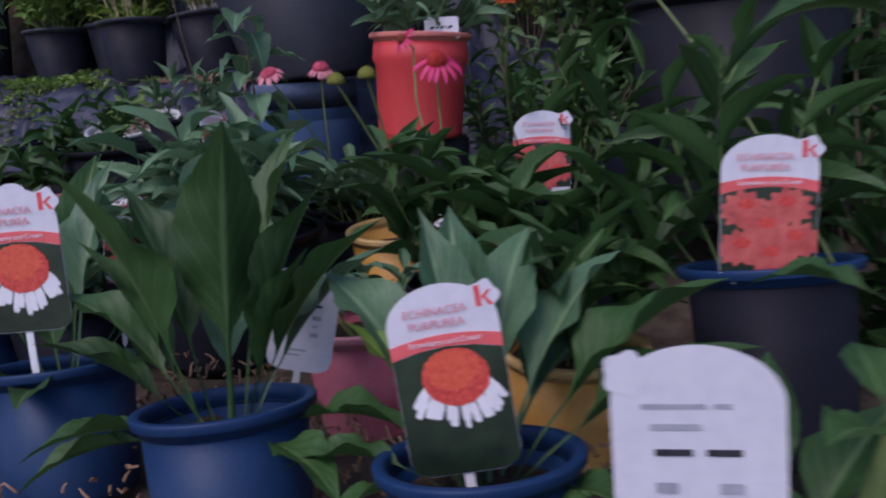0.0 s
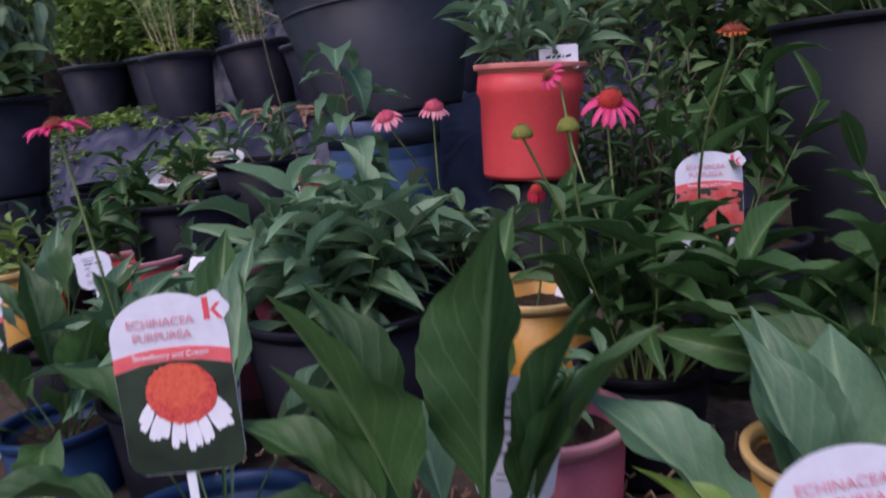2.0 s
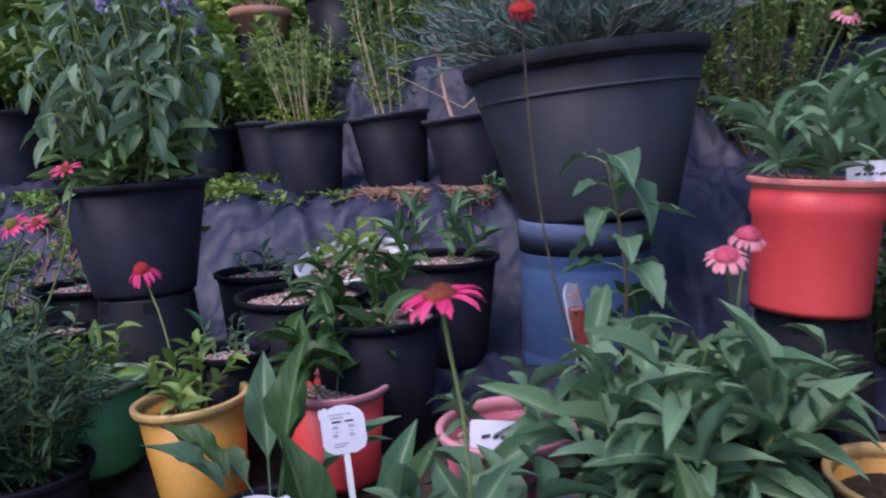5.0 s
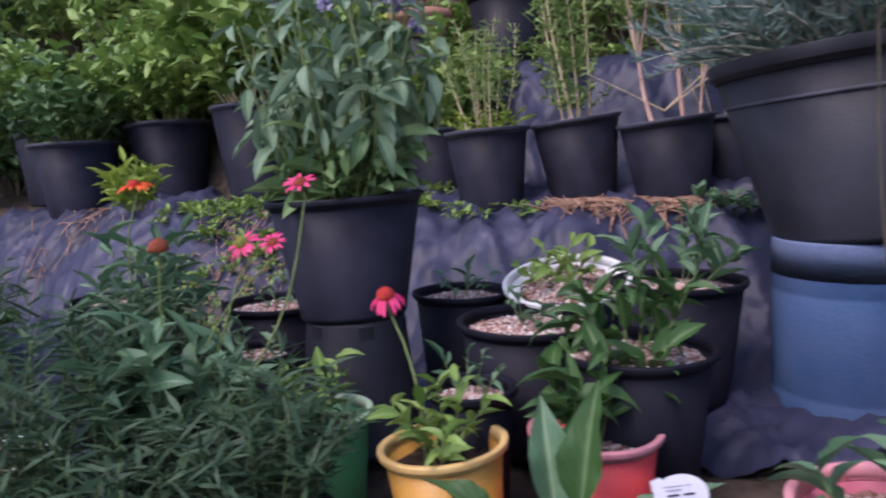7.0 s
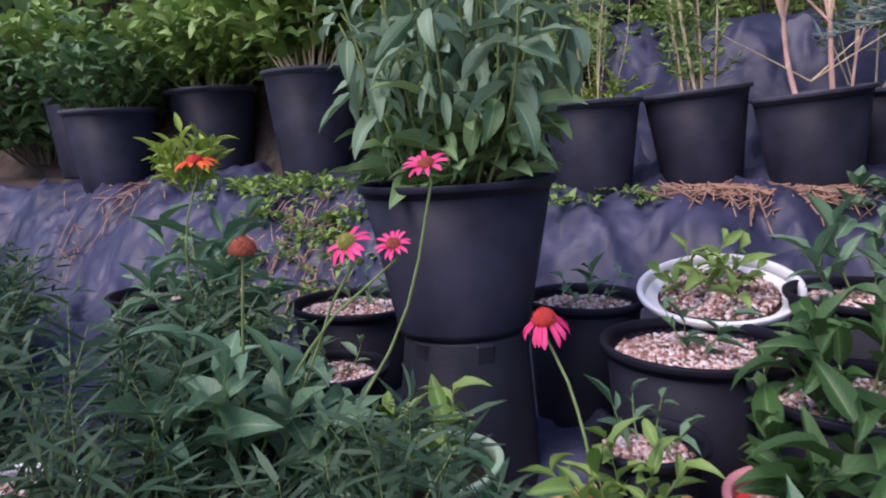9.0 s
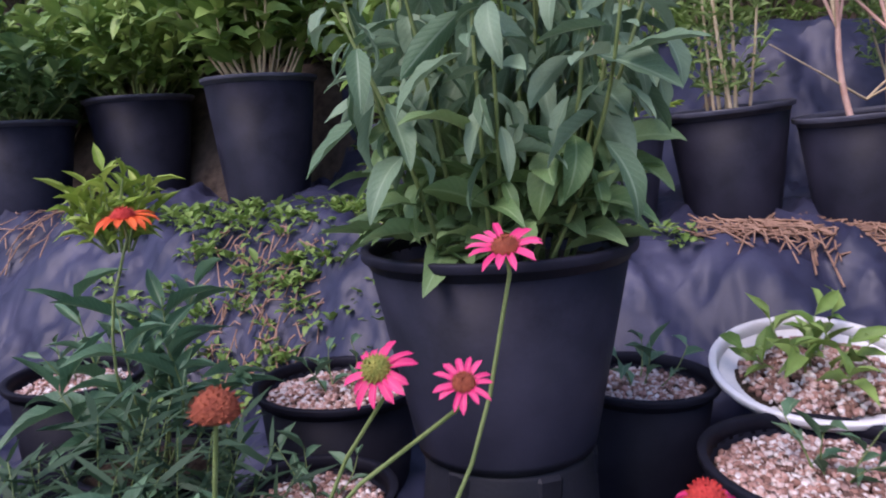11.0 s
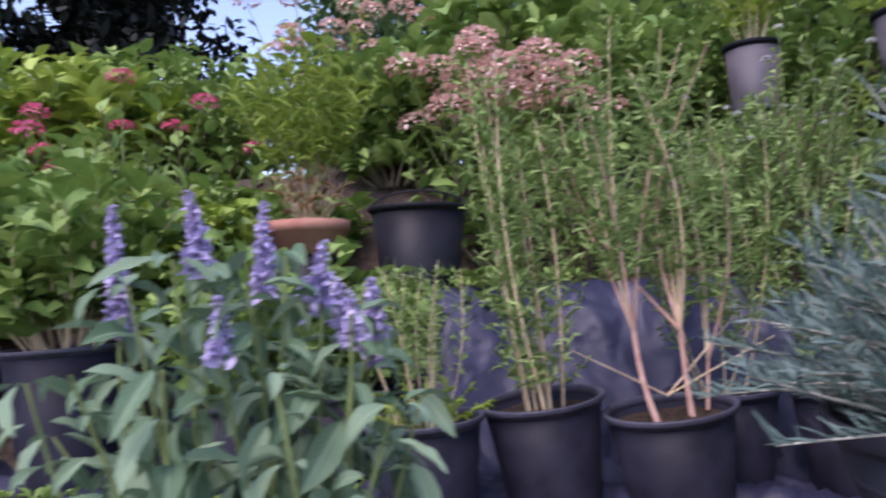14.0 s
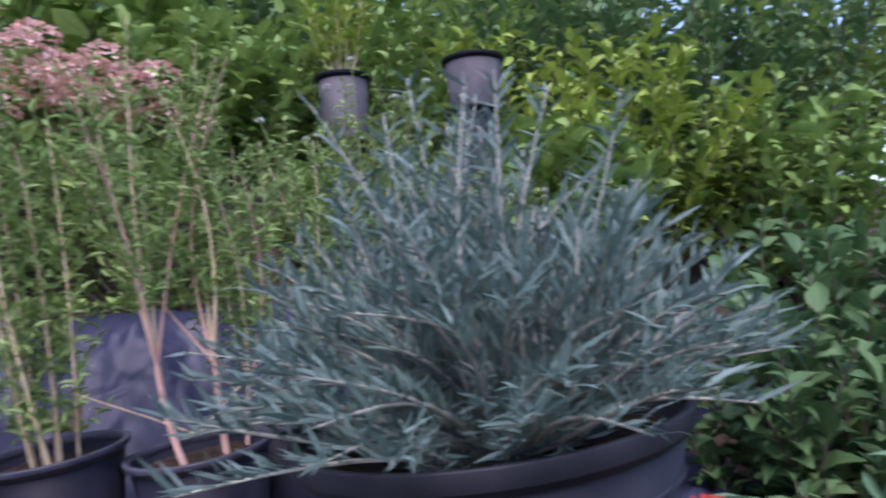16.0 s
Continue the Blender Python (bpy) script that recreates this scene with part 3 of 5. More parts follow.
def bare_stem(parent, points, r0=0.0028, r1=0.0018, mat=GSTEM, name="stem"):
    v, f = tube(points, r0, r1, 7)
    return piece(name, raw_mesh(name, v, f, mat), parent)


def rosette(ob, count, long, wide, seed, tone="dark", lean=(0.9, 1.35), az0=0.0, spread=6.283, centre=(0, 0)):
    """Large coneflower leaves on long stalks from the middle of a pot."""
    rng = np.random.default_rng(seed)
    z = SOIL_Z[ob.name]
    for i in range(count):
        az = az0 + spread * (i + rng.uniform(-0.3, 0.3)) / count
        el = rng.uniform(*lean)
        L = long * rng.uniform(0.7, 1.1)
        k = 0 if el > 1.15 else (1 if el > 0.95 else (2 if el > 0.6 else 3))
        d = polar(az, el)
        base = np.array([centre[0] + 0.018 * math.cos(az), centre[1] + 0.018 * math.sin(az), z - 0.004])
        m = grow(base, d, L, wide * rng.uniform(0.75, 1.15), up=(-math.cos(az), -math.sin(az), 0.6), spin=rng.normal() * 0.35)
        piece("leaf", BIG_DATA[tone][k], ob, Matrix(m))


def hero_leaves(ob, rows, seed=1):
    """Single large leaves: azimuth and rise in degrees, length, width, curl 0 to 3, tone."""
    rng = np.random.default_rng(seed)
    z = SOIL_Z[ob.name]
    for az, el, long, wide, k, tone in rows:
        a, e = radians(az), radians(el)
        base = np.array([0.02 * math.cos(a), 0.02 * math.sin(a), z - 0.004])
        m = grow(base, polar(a, e), long, wide * 0.9, up=(-math.cos(a), -math.sin(a), 0.6), spin=rng.normal() * 0.12)
        piece("leaf", BIG_DATA[tone][k], ob, Matrix(m))


LEAF_CACHE = {}


def shared_leaf(tpl, k, mat):
    key = (k, len(tpl[0]), mat.name)
    if key not in LEAF_CACHE:
        LEAF_CACHE[key] = raw_mesh("leaf", tpl[0], tpl[1], mat, tpl[2])
    return LEAF_CACHE[key]


def bush(ob, base_z, height, radius, stems, per_stem, size, tpls, mat, seed, stem_mat=GSTEM, ratio=0.35, centre=(0, 0), start=0.25, thick=0.002, droop=0.25, spray=0.5, single=False):
    """Leafy stems that spread from the pot; the leaves are single pieces where they are large."""
    rng = np.random.default_rng(seed)
    leaves = Soup()
    for i in range(stems):
        a, q = 2.39996 * i + rng.normal() * 0.2, math.sqrt((i + 0.5) / stems)
        base = np.array([centre[0] + 0.25 * radius * q * math.cos(a), centre[1] + 0.25 * radius * q * math.sin(a), base_z])
        h = height * rng.uniform(0.72, 1.05) * (1 - 0.3 * q * q)
        tip = np.array([centre[0] + radius * q * math.cos(a), centre[1] + radius * q * math.sin(a), base_z + h])
        line = stem_line(base, tip, 0.07, rng)
        v, f = tube(line, thick * rng.uniform(0.8, 1.2), thick * 0.35, 5)
        piece("stem", raw_mesh("stem", v, f, stem_mat), ob)
        for j in range(per_stem):
            t = start + (1 - start) * (j + rng.uniform()) / per_stem
            k = min(int(t * 6), 5)
            p = line[k] + (line[k + 1] - line[k]) * (t * 6 - k)
            az = 2.39996 * j + rng.normal() * 0.5 + i
            d = polar(az, rng.normal() * 0.35 + 0.35 - droop) * spray + (line[k + 1] - line[k]) / (np.linalg.norm(line[k + 1] - line[k]) + 1e-9) * (1 - spray) * 0.9
            L = size * rng.uniform(0.6, 1.15)
            n = int(rng.integers(len(tpls)))
            m = grow(p, d, L, L * ratio * rng.uniform(0.8, 1.2), spin=rng.normal() * 0.5)
            if single:
                piece("leaf", shared_leaf(tpls[n], n, mat), ob, Matrix(m))
            else:
                leaves.leaf(tpls[n], m)
    if leaves.v:
        tagged(piece("foliage", leaves.mesh("foliage", mat), ob), kind="stuff")


def at_pose(x, y, z=None):
    return pose(x, y, float(ground_height(x, y)) if z is None else z)


# ---- plant tags ----
def tag_outline(w, h, k=22):
    """A card with a round head and rounded foot; its lower edge at z 0, in the plane y 0."""
    pts = [(-w / 2 + 0.012 * (1 - math.cos(a)), 0.012 * (1 - math.sin(a))) for a in np.linspace(math.pi / 2, 0, 5)]
    pts = [(-w / 2, 0.014), (-w / 2 + 0.003, 0.006), (-w / 2 + 0.014, 0.0), (w / 2 - 0.014, 0.0), (w / 2 - 0.003, 0.006), (w / 2, 0.014)]
    top = h - w * 0.36
    pts += [(w / 2 * math.cos(a), top + w * 0.36 * math.sin(a)) for a in np.linspace(0, math.pi, k)]
    return pts


def slab(name, outline, thick, y, mat, parent, label=""):
    """A flat piece cut along an outline of (x, z), its front at y."""
    bm = bmesh.new()
    a = [bm.verts.new((x, y, z)) for x, z in outline]
    b = [bm.verts.new((x, y + thick, z)) for x, z in outline]
    bm.faces.new(a)
    bm.faces.new(b[::-1])
    for i in range(len(a)):
        bm.faces.new((a[i - 1], a[i], b[i], b[i - 1]))
    bmesh.ops.recalc_face_normals(bm, faces=bm.faces[:])
    me = bpy.data.meshes.new(name)
    bm.to_mesh(me)
    bm.free()
    me.materials.append(mat)
    return piece(name, me, parent, label=label)


def blob(cx, cz, rx, rz, k=14, rough=0.0, seed=0):
    rng = np.random.default_rng(seed)
    return [(cx + rx * math.cos(a) * (1 + rough * rng.normal()), cz + rz * math.sin(a) * (1 + rough * rng.normal())) for a in np.linspace(0, 2 * math.pi, k, endpoint=False)]


def rect(x0, x1, z0, z1):
    return [(x0, z0), (x1, z0), (x1, z1), (x0, z1)]


def words(text, size, x, z, mat, parent, y=-0.0016):
    cu = bpy.data.curves.new("lettering", "FONT")
    cu.body, cu.size, cu.align_x, cu.extrude = text, size, "CENTER", 0.0001
    tmp = bpy.data.objects.new("lettering", cu)
    me = bpy.data.meshes.new_from_object(tmp)
    bpy.data.objects.remove(tmp)
    me.materials.clear()
    me.materials.append(mat)
    piece("lettering", me, parent, pose(x, y, z, 90, 0, 0))


def tag_head(card, w, h, top):
    """The white head of a tag: a red mark in the corner, two lines of print and a curved band."""
    kx, kz = w * 0.40, h - w * 0.17
    slab("logo_bar", rect(kx - 0.075 * w, kx - 0.025 * w, kz - 0.085 * w, kz + 0.1 * w), 0.0004, -0.0008, INKRED, card)
    slab("logo_arm", [(kx - 0.025 * w, kz - 0.01 * w), (kx + 0.045 * w, kz + 0.05 * w), (kx + 0.075 * w, kz + 0.05 * w), (kx + 0.005 * w, kz - 0.02 * w)], 0.0004, -0.0009, INKRED, card)
    slab("logo_leg", [(kx - 0.012 * w, kz - 0.005 * w), (kx + 0.02 * w, kz - 0.005 * w), (kx + 0.085 * w, kz - 0.085 * w), (kx + 0.04 * w, kz - 0.085 * w)], 0.0004, -0.001, INKRED, card)
    words("ECHINACEA", w * 0.105, -w * 0.05, top + w * 0.09, INKPINK, card)
    words("PURPUREA", w * 0.105, -w * 0.05, top - w * 0.025, INKPINK, card)
    arc = np.linspace(-0.5, 0.5, 13)
    band = [(u * w, top - (0.09 + 0.24 * u * u) * w) for u in arc] + [(u * w, top - (0.20 + 0.30 * u * u) * w) for u in arc[::-1]]
    slab("band", band[::-1], 0.0006, -0.0006, INKBAND, card)
    words("Strawberry and Cream", w * 0.07, 0, top - w * 0.175, INKWHITE, card)


def plant_tag(x, y, z, w, h, turn, label, style="front", tilt=0, lean=0, stake=0.10):
    """A printed plant tag on a stake; x, y, z is the middle of the card's foot, turn 0 looks along -y."""
    ob = thing("plant_tag", pose(x, y, z, tilt, lean, turn), label, "plant tag", "plant tags in the pots")
    card = slab("card", tag_outline(w, h), 0.0012, 0, CARD, ob)
    slab("stake", [(-0.004, -stake), (0.0, -stake - 0.008), (0.004, -stake), (0.004, h * 0.55), (-0.004, h * 0.55)], 0.0015, 0.0014, STAKE, ob)
    side = -1 if style == "back" else 1
    logo = [(side * w * 0.40 + w * 0.135 * (1 + 0.10 * math.cos(5 * a)) * math.cos(a), h - w * 0.17 + w * 0.14 * (1 + 0.10 * math.cos(5 * a)) * math.sin(a)) for a in np.linspace(0, 2 * math.pi, 40, endpoint=False)]
    slab("corner_logo", logo, 0.0012, -0.0004, CARD, card)
    top = h - w * 0.36
    if style == "front":
        tag_head(card, w, h, top)
        low = [(-w / 2 + 0.003, 0.006), (-w / 2 + 0.014, 0.0005), (w / 2 - 0.014, 0.0005), (w / 2 - 0.003, 0.006), (w / 2 - 0.0003, 0.014), (w / 2 - 0.0003, top - 0.275 * w),
               (w * 0.25, top - 0.22 * w), (0, top - 0.2 * w), (-w * 0.25, top - 0.22 * w), (-w / 2 + 0.0003, top - 0.275 * w), (-w / 2 + 0.0003, 0.014)]
        slab("photo", low, 0.0005, -0.0004, INKPHOTO, card)
        rng = np.random.default_rng(int(1000 * abs(x)) + 3)
        cx, cz = 0.04 * w, top - w * 0.48
        for i in range(15):
            a = radians(196 + 148 * i / 14 + rng.normal() * 2)
            px, pz = cx + 0.28 * w * math.cos(a), cz + 0.2 * w * math.sin(a)
            d = np.array([0.62 * math.cos(a) + 0.06 * rng.normal(), -0.95])
            d = d / np.hypot(*d)
            e, L = np.array([-d[1], d[0]]), w * rng.uniform(0.2, 0.31)
            n = w * rng.uniform(0.024, 0.042)
            shape = [(0, -0.5), (0.5, -1.0), (0.9, -0.9), (1.0, -0.45), (0.94, -0.1), (1.02, 0.3), (0.92, 0.85), (0.5, 1.0), (0, 0.5)]
            slab("printed_petal", [(px + d[0] * L * u + e[0] * n * q, pz + d[1] * L * u + e[1] * n * q) for u, q in shape], 0.0005, -0.0008 - 0.00003 * i, INKWHITE, card)
        slab("printed_cone", blob(cx, cz, 0.30 * w, 0.26 * w, 72, 0.022, 5), 0.0006, -0.0016, INKCONE, card)
        slab("printed_cone_top", blob(cx - 0.02 * w, cz + 0.07 * w, 0.25 * w, 0.18 * w, 60, 0.06, 6), 0.0004, -0.0019, INKTOP, card)
        for i in range(46):
            q, a = 0.9 * math.sqrt(i / 46), 2.39996 * i
            px, pz = cx + 0.28 * w * q * math.cos(a), cz + 0.24 * w * q * math.sin(a)
            k = 0.014 * w
            slab("printed_spike", [(px - 0.5 * k, pz - k), (px + 0.5 * k, pz - k), (px + 0.3 * w * q * math.cos(a) * 0.06, pz + 1.6 * k)], 0.0003, -0.0021, INKTOP if (i * 7) % 3 else INKBAND, card)
    elif style == "coral":
        tag_head(card, w, h, top)
        slab("photo", rect(-w / 2 + 0.0005, w / 2 - 0.0005, 0.012, top - 0.2 * w), 0.0005, -0.0004, INKPHOTO, card)
        span = top - 0.3 * w
        for i, (cx, cz, q) in enumerate(((-0.26, 0.70, 0.27), (0.20, 0.72, 0.27), (-0.02, 0.48, 0.30), (-0.3, 0.26, 0.26), (0.3, 0.34, 0.27), (0.04, 0.16, 0.26))):
            star = [(cx * w + q * w * (0.88 + 0.12 * math.cos(11 * a)) * math.cos(a), 0.014 + cz * span + 0.8 * q * w * (0.88 + 0.12 * math.cos(11 * a)) * math.sin(a) - 0.1 * q * w * abs(math.cos(a))) for a in np.linspace(0, 2 * math.pi, 72, endpoint=False)]
            star = [(max(-w * 0.495, min(w * 0.495, u)), max(0.004, v)) for u, v in star]
            slab("printed_flower", star, 0.0005, -0.0008 - 0.0002 * i, INKCORAL, card)
            slab("printed_cone", blob(cx * w * 0.9, 0.014 + cz * span + 0.05 * w, 0.09 * w, 0.06 * w, 18, 0.06, i), 0.0004, -0.0011 - 0.0002 * i, INKCONE, card)
    else:
        for i, (x0, x1, zz, hh, mt) in enumerate(((-0.32, 0.05, 0.80, 0.02, INKGREY), (0.1, 0.2, 0.80, 0.02, INKGREY), (-0.27, 0.02, 0.73, 0.028, INKGREY), (-0.25, -0.03, 0.645, 0.03, INKBLACK), (0.05, 0.25, 0.645, 0.03, INKBLACK),
                                                  (-0.25, -0.12, 0.52, 0.05, INKGREY), (0.12, 0.26, 0.52, 0.05, INKGREY), (-0.2, -0.12, 0.45, 0.02, INKGREY), (0.14, 0.22, 0.45, 0.02, INKGREY), (-0.25, -0.14, 0.35, 0.05, INKGREY), (0.12, 0.24, 0.35, 0.05, INKGREY),
                                                  (-0.25, 0.1, 0.2, 0.02, INKGREY), (-0.25, 0.0, 0.15, 0.02, INKGREY))):
            slab("print", rect(x0 * w, x1 * w, zz * h, zz * h + hh * w * 1.4), 0.0005, -0.0006, mt, card)
    return ob


def note_label(x, y, z, w, h, turn, tilt=0, lean=0, stake=0.06):
    """A white hand-written plastic label."""
    ob = thing("name_label", pose(x, y, z, tilt, lean, turn), "white plastic label with scribbled dark writing in a pot", "plant label")
    card = slab("card", [(-w / 2, 0), (w / 2, 0), (w / 2, h - 0.004), (w / 2 - 0.004, h), (-w / 2 + 0.004, h), (-w / 2, h - 0.004)], 0.0012, 0, CARD, ob)
    slab("stake", [(-0.004, -stake), (0.0, -stake - 0.006), (0.004, -stake), (0.004, 0.002), (-0.004, 0.002)], 0.0012, 0, STAKE, ob)
    for i, (x0, x1) in enumerate(((-0.33, -0.2), (-0.16, -0.08), (-0.04, 0.06), (0.1, 0.14), (0.18, 0.32))):
        slab("scribble", [(x0 * w, 0.45 * h), (x1 * w, 0.5 * h), (x1 * w, 0.62 * h), (x0 * w, 0.56 * h)], 0.0004, -0.0006, INKBLACK, card)


# ---- front row: blue pots ----
BLUE_LABEL = "blue plastic pot with broad coneflower leaves"
pot_a = pot(-0.545, 0.755, 0.556, 0.17, 0.155, BLUE, BLUE_LABEL + " and a picture tag", rot=0, group="blue pots", tilt=(-11, -4), deep=0.035, taper=0.82)
hero_leaves(pot_a, [(100, 74, 0.33, 0.075, 0, "dark"), (80, 80, 0.30, 0.07, 0, "pale"), (20, 62, 0.25, 0.07, 1, "pale"), (160, 58, 0.27, 0.075, 1, "dark"), (200, 40, 0.24, 0.07, 2, "dark"),
                    (-20, 38, 0.14, 0.045, 2, "dark"), (-75, 30, 0.12, 0.045, 2, "dark"), (-120, 42, 0.14, 0.05, 2, "dark"), (45, 55, 0.22, 0.06, 1, "dark"), (130, 50, 0.2, 0.06, 1, "dark")])
pot_b = pot(-0.297, 0.64, 0.558, 0.172, 0.155, BLUE, BLUE_LABEL + " standing upright", rot=0, group="blue pots", tilt=(-11, -4), deep=0.035, taper=0.82)
hero_leaves(pot_b, [(-140, 76, 0.29, 0.088, 0, "dark"), (-50, 84, 0.31, 0.092, 0, "dark"), (60, 80, 0.33, 0.075, 0, "dark"), (150, 74, 0.30, 0.07, 0, "dark"), (185, 70, 0.24, 0.045, 0, "dark"), (-5, 76, 0.26, 0.06, 0, "dark"), (10, 70, 0.26, 0.07, 1, "dark"), (165, 55, 0.26, 0.07, 1, "dark"),
                    (-10, 24, 0.2, 0.055, 2, "dark"), (-35, 12, 0.16, 0.055, 2, "dark"), (40, 62, 0.25, 0.06, 1, "pale"), (190, 52, 0.2, 0.045, 1, "dark"), (-150, 30, 0.17, 0.05, 2, "dark"), (110, 50, 0.25, 0.06, 1, "pale"),
                    (0, 75, 0.2, 0.05, 0, "dark"), (205, 18, 0.18, 0.025, 2, "dark")])
pot_c = pot(-0.043, 0.552, 0.553, 0.172, 0.155, BLUE, BLUE_LABEL + " arching over a picture tag", rot=0, group="blue pots", tilt=(-11, -4), deep=0.035, taper=0.82)
hero_leaves(pot_c, [(100, 76, 0.27, 0.07, 0, "pale"), (75, 70, 0.28, 0.085, 1, "pale"), (140, 62, 0.28, 0.085, 1, "pale"), (115, 82, 0.26, 0.055, 0, "pale"), (50, 60, 0.28, 0.075, 1, "pale"), (20, 52, 0.28, 0.08, 1, "dark"), (5, 42, 0.25, 0.07, 1, "dark"), (60, 46, 0.27, 0.07, 2, "pale"),
                    (150, 66, 0.2, 0.045, 1, "young"), (172, 34, 0.17, 0.045, 2, "dark"), (-45, 22, 0.13, 0.055, 3, "dark"), (-20, 25, 0.14, 0.05, 3, "dark"), (195, 30, 0.13, 0.045, 3, "dark"), (85, 55, 0.30, 0.06, 1, "dark")])
pot_d = pot(-0.907, 1.05, 0.51, 0.17, 0.15, BLUE, BLUE_LABEL + " laid open", rot=40, group="blue pots", deep=0.03)
rosette(pot_d, 13, 0.27, 0.062, 7, "dark", (0.5, 1.3))
pot_e = pot(0.135, 0.40, 0.555, 0.17, 0.155, BLUE, "blue plastic pot with a tall green stem and broad leaves", rot=0, group="blue pots", deep=0.03)
hero_leaves(pot_e, [(40, 55, 0.17, 0.05, 1, "dark"), (75, 62, 0.18, 0.05, 1, "dark"), (10, 50, 0.2, 0.055, 1, "pale"), (-10, 35, 0.2, 0.055, 2, "dark")])


def tall_stem(parent, base, tip, leaves, seed, size=0.13, r0=0.006):
    rng = np.random.default_rng(seed)
    line = stem_line(base, tip, 0.03, rng, 9)
    bare_stem(parent, line, r0, r0 * 0.5)
    for i in range(leaves):
        k = 1 + int(7 * i / leaves)
        az = 2.4 * i + seed
        m = grow(line[k], polar(az, rng.uniform(0.3, 0.9)), size * rng.uniform(0.7, 1.1), size * 0.32, up=(-math.cos(az), -math.sin(az), 0.8))
        piece("leaf", BIG_DATA["dark"][rng.integers(1, 3)], parent, Matrix(m))


tall_stem(pot_e, (0.030, -0.005, 0.12), (0.036, 0.03, 0.66), 13, 3, 0.10, 0.0075)
plant_tag(-0.537, 0.70, 0.612, 0.102, 0.155, 4, "picture tag of an orange and white coneflower", tilt=-6, lean=-3)
plant_tag(-0.050, 0.532, 0.546, 0.090, 0.155, 3, "leaning picture tag of an orange and white coneflower", tilt=-8, lean=-8)
plant_tag(0.087, 0.335, 0.562, 0.083, 0.16, -6, "white back of a plant tag with small grey print", style="back", tilt=-4, lean=-3)
plant_tag(0.228, 0.705, 0.650, 0.087, 0.142, -4, "picture tag of coral coneflowers among the leaves", style="coral", tilt=-5)
plant_tag(0.030, 1.26, 0.660, 0.096, 0.142, -2, "picture tag of coral coneflowers in a black pot", style="coral", tilt=-6)
plant_tag(-0.268, 0.775, 0.535, 0.075, 0.12, 8, "white back of a plant tag beside a pink pot", style="back", tilt=-5, lean=12)
plant_tag(-0.614, 1.443, 0.70, 0.08, 0.13, 68, "picture tag of coral coneflowers leaning on a black pot", style="coral", tilt=-15, lean=10)

plant_tag(-0.967, 1.005, 0.585, 0.066, 0.12, 8, "picture tag of an orange and white coneflower in a blue pot", tilt=-5, stake=0.10)
plant_tag(-0.935, 1.235, 0.652, 0.056, 0.062, 12, "white back of a plant tag before a red pot", style="back", tilt=-10, lean=-5, stake=0.12)
plant_tag(-0.66, 1.10, 0.56, 0.06, 0.11, 55, "picture tag of coral coneflowers leaning against a pot", style="coral", tilt=-8, lean=10)

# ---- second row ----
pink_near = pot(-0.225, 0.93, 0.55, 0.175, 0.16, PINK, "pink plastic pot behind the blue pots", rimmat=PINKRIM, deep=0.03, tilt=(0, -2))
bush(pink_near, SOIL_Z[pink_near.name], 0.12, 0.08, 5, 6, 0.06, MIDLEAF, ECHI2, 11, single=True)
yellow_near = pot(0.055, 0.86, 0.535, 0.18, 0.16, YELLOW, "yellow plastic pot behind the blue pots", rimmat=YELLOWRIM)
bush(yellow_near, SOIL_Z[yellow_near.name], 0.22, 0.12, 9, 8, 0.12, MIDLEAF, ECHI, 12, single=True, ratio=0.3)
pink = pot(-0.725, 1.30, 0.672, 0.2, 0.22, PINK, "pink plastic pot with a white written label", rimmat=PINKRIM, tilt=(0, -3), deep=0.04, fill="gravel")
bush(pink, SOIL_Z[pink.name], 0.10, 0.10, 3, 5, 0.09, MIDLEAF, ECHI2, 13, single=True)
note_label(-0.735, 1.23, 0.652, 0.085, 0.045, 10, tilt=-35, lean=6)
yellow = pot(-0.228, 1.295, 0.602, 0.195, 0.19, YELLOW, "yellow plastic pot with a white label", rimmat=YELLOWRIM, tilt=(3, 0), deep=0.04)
note_label(-0.175, 1.27, 0.585, 0.06, 0.065, -10, tilt=-35, lean=14)
blade_pot = pot(-1.06, 1.285, 0.55, 0.15, 0.15, BLACK, "black pot with long upright coneflower leaves", rot=0)
hero_leaves(blade_pot, [(70, 80, 0.26, 0.06, 0, "dark"), (110, 72, 0.24, 0.06, 0, "pale"), (20, 55, 0.22, 0.055, 1, "pale"), (160, 50, 0.22, 0.055, 1, "dark"), (200, 60, 0.2, 0.05, 1, "pale"), (50, 40, 0.22, 0.055, 2, "pale"), (135, 35, 0.2, 0.05, 2, "pale"), (90, 60, 0.25, 0.06, 1, "dark")])
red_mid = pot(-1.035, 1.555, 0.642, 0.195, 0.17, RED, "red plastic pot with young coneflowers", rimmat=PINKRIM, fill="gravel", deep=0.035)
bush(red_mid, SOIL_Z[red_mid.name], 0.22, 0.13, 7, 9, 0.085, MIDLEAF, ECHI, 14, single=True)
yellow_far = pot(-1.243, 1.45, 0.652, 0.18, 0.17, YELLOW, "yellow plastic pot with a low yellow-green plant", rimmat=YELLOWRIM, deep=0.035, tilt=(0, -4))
bush(yellow_far, SOIL_Z[yellow_far.name], 0.13, 0.09, 7, 8, 0.05, MIDLEAF, SHRUB, 15, single=True, ratio=0.32)
green_pot = pot(-1.50, 1.565, 0.640, 0.215, 0.16, GREENP, "green plastic pot half hidden by leaves", rimmat=PALEGREEN, deep=0.03, tilt=(0, -4))
bush(green_pot, SOIL_Z[green_pot.name], 0.12, 0.09, 6, 8, 0.06, MIDLEAF, SHRUB, 16, single=True)
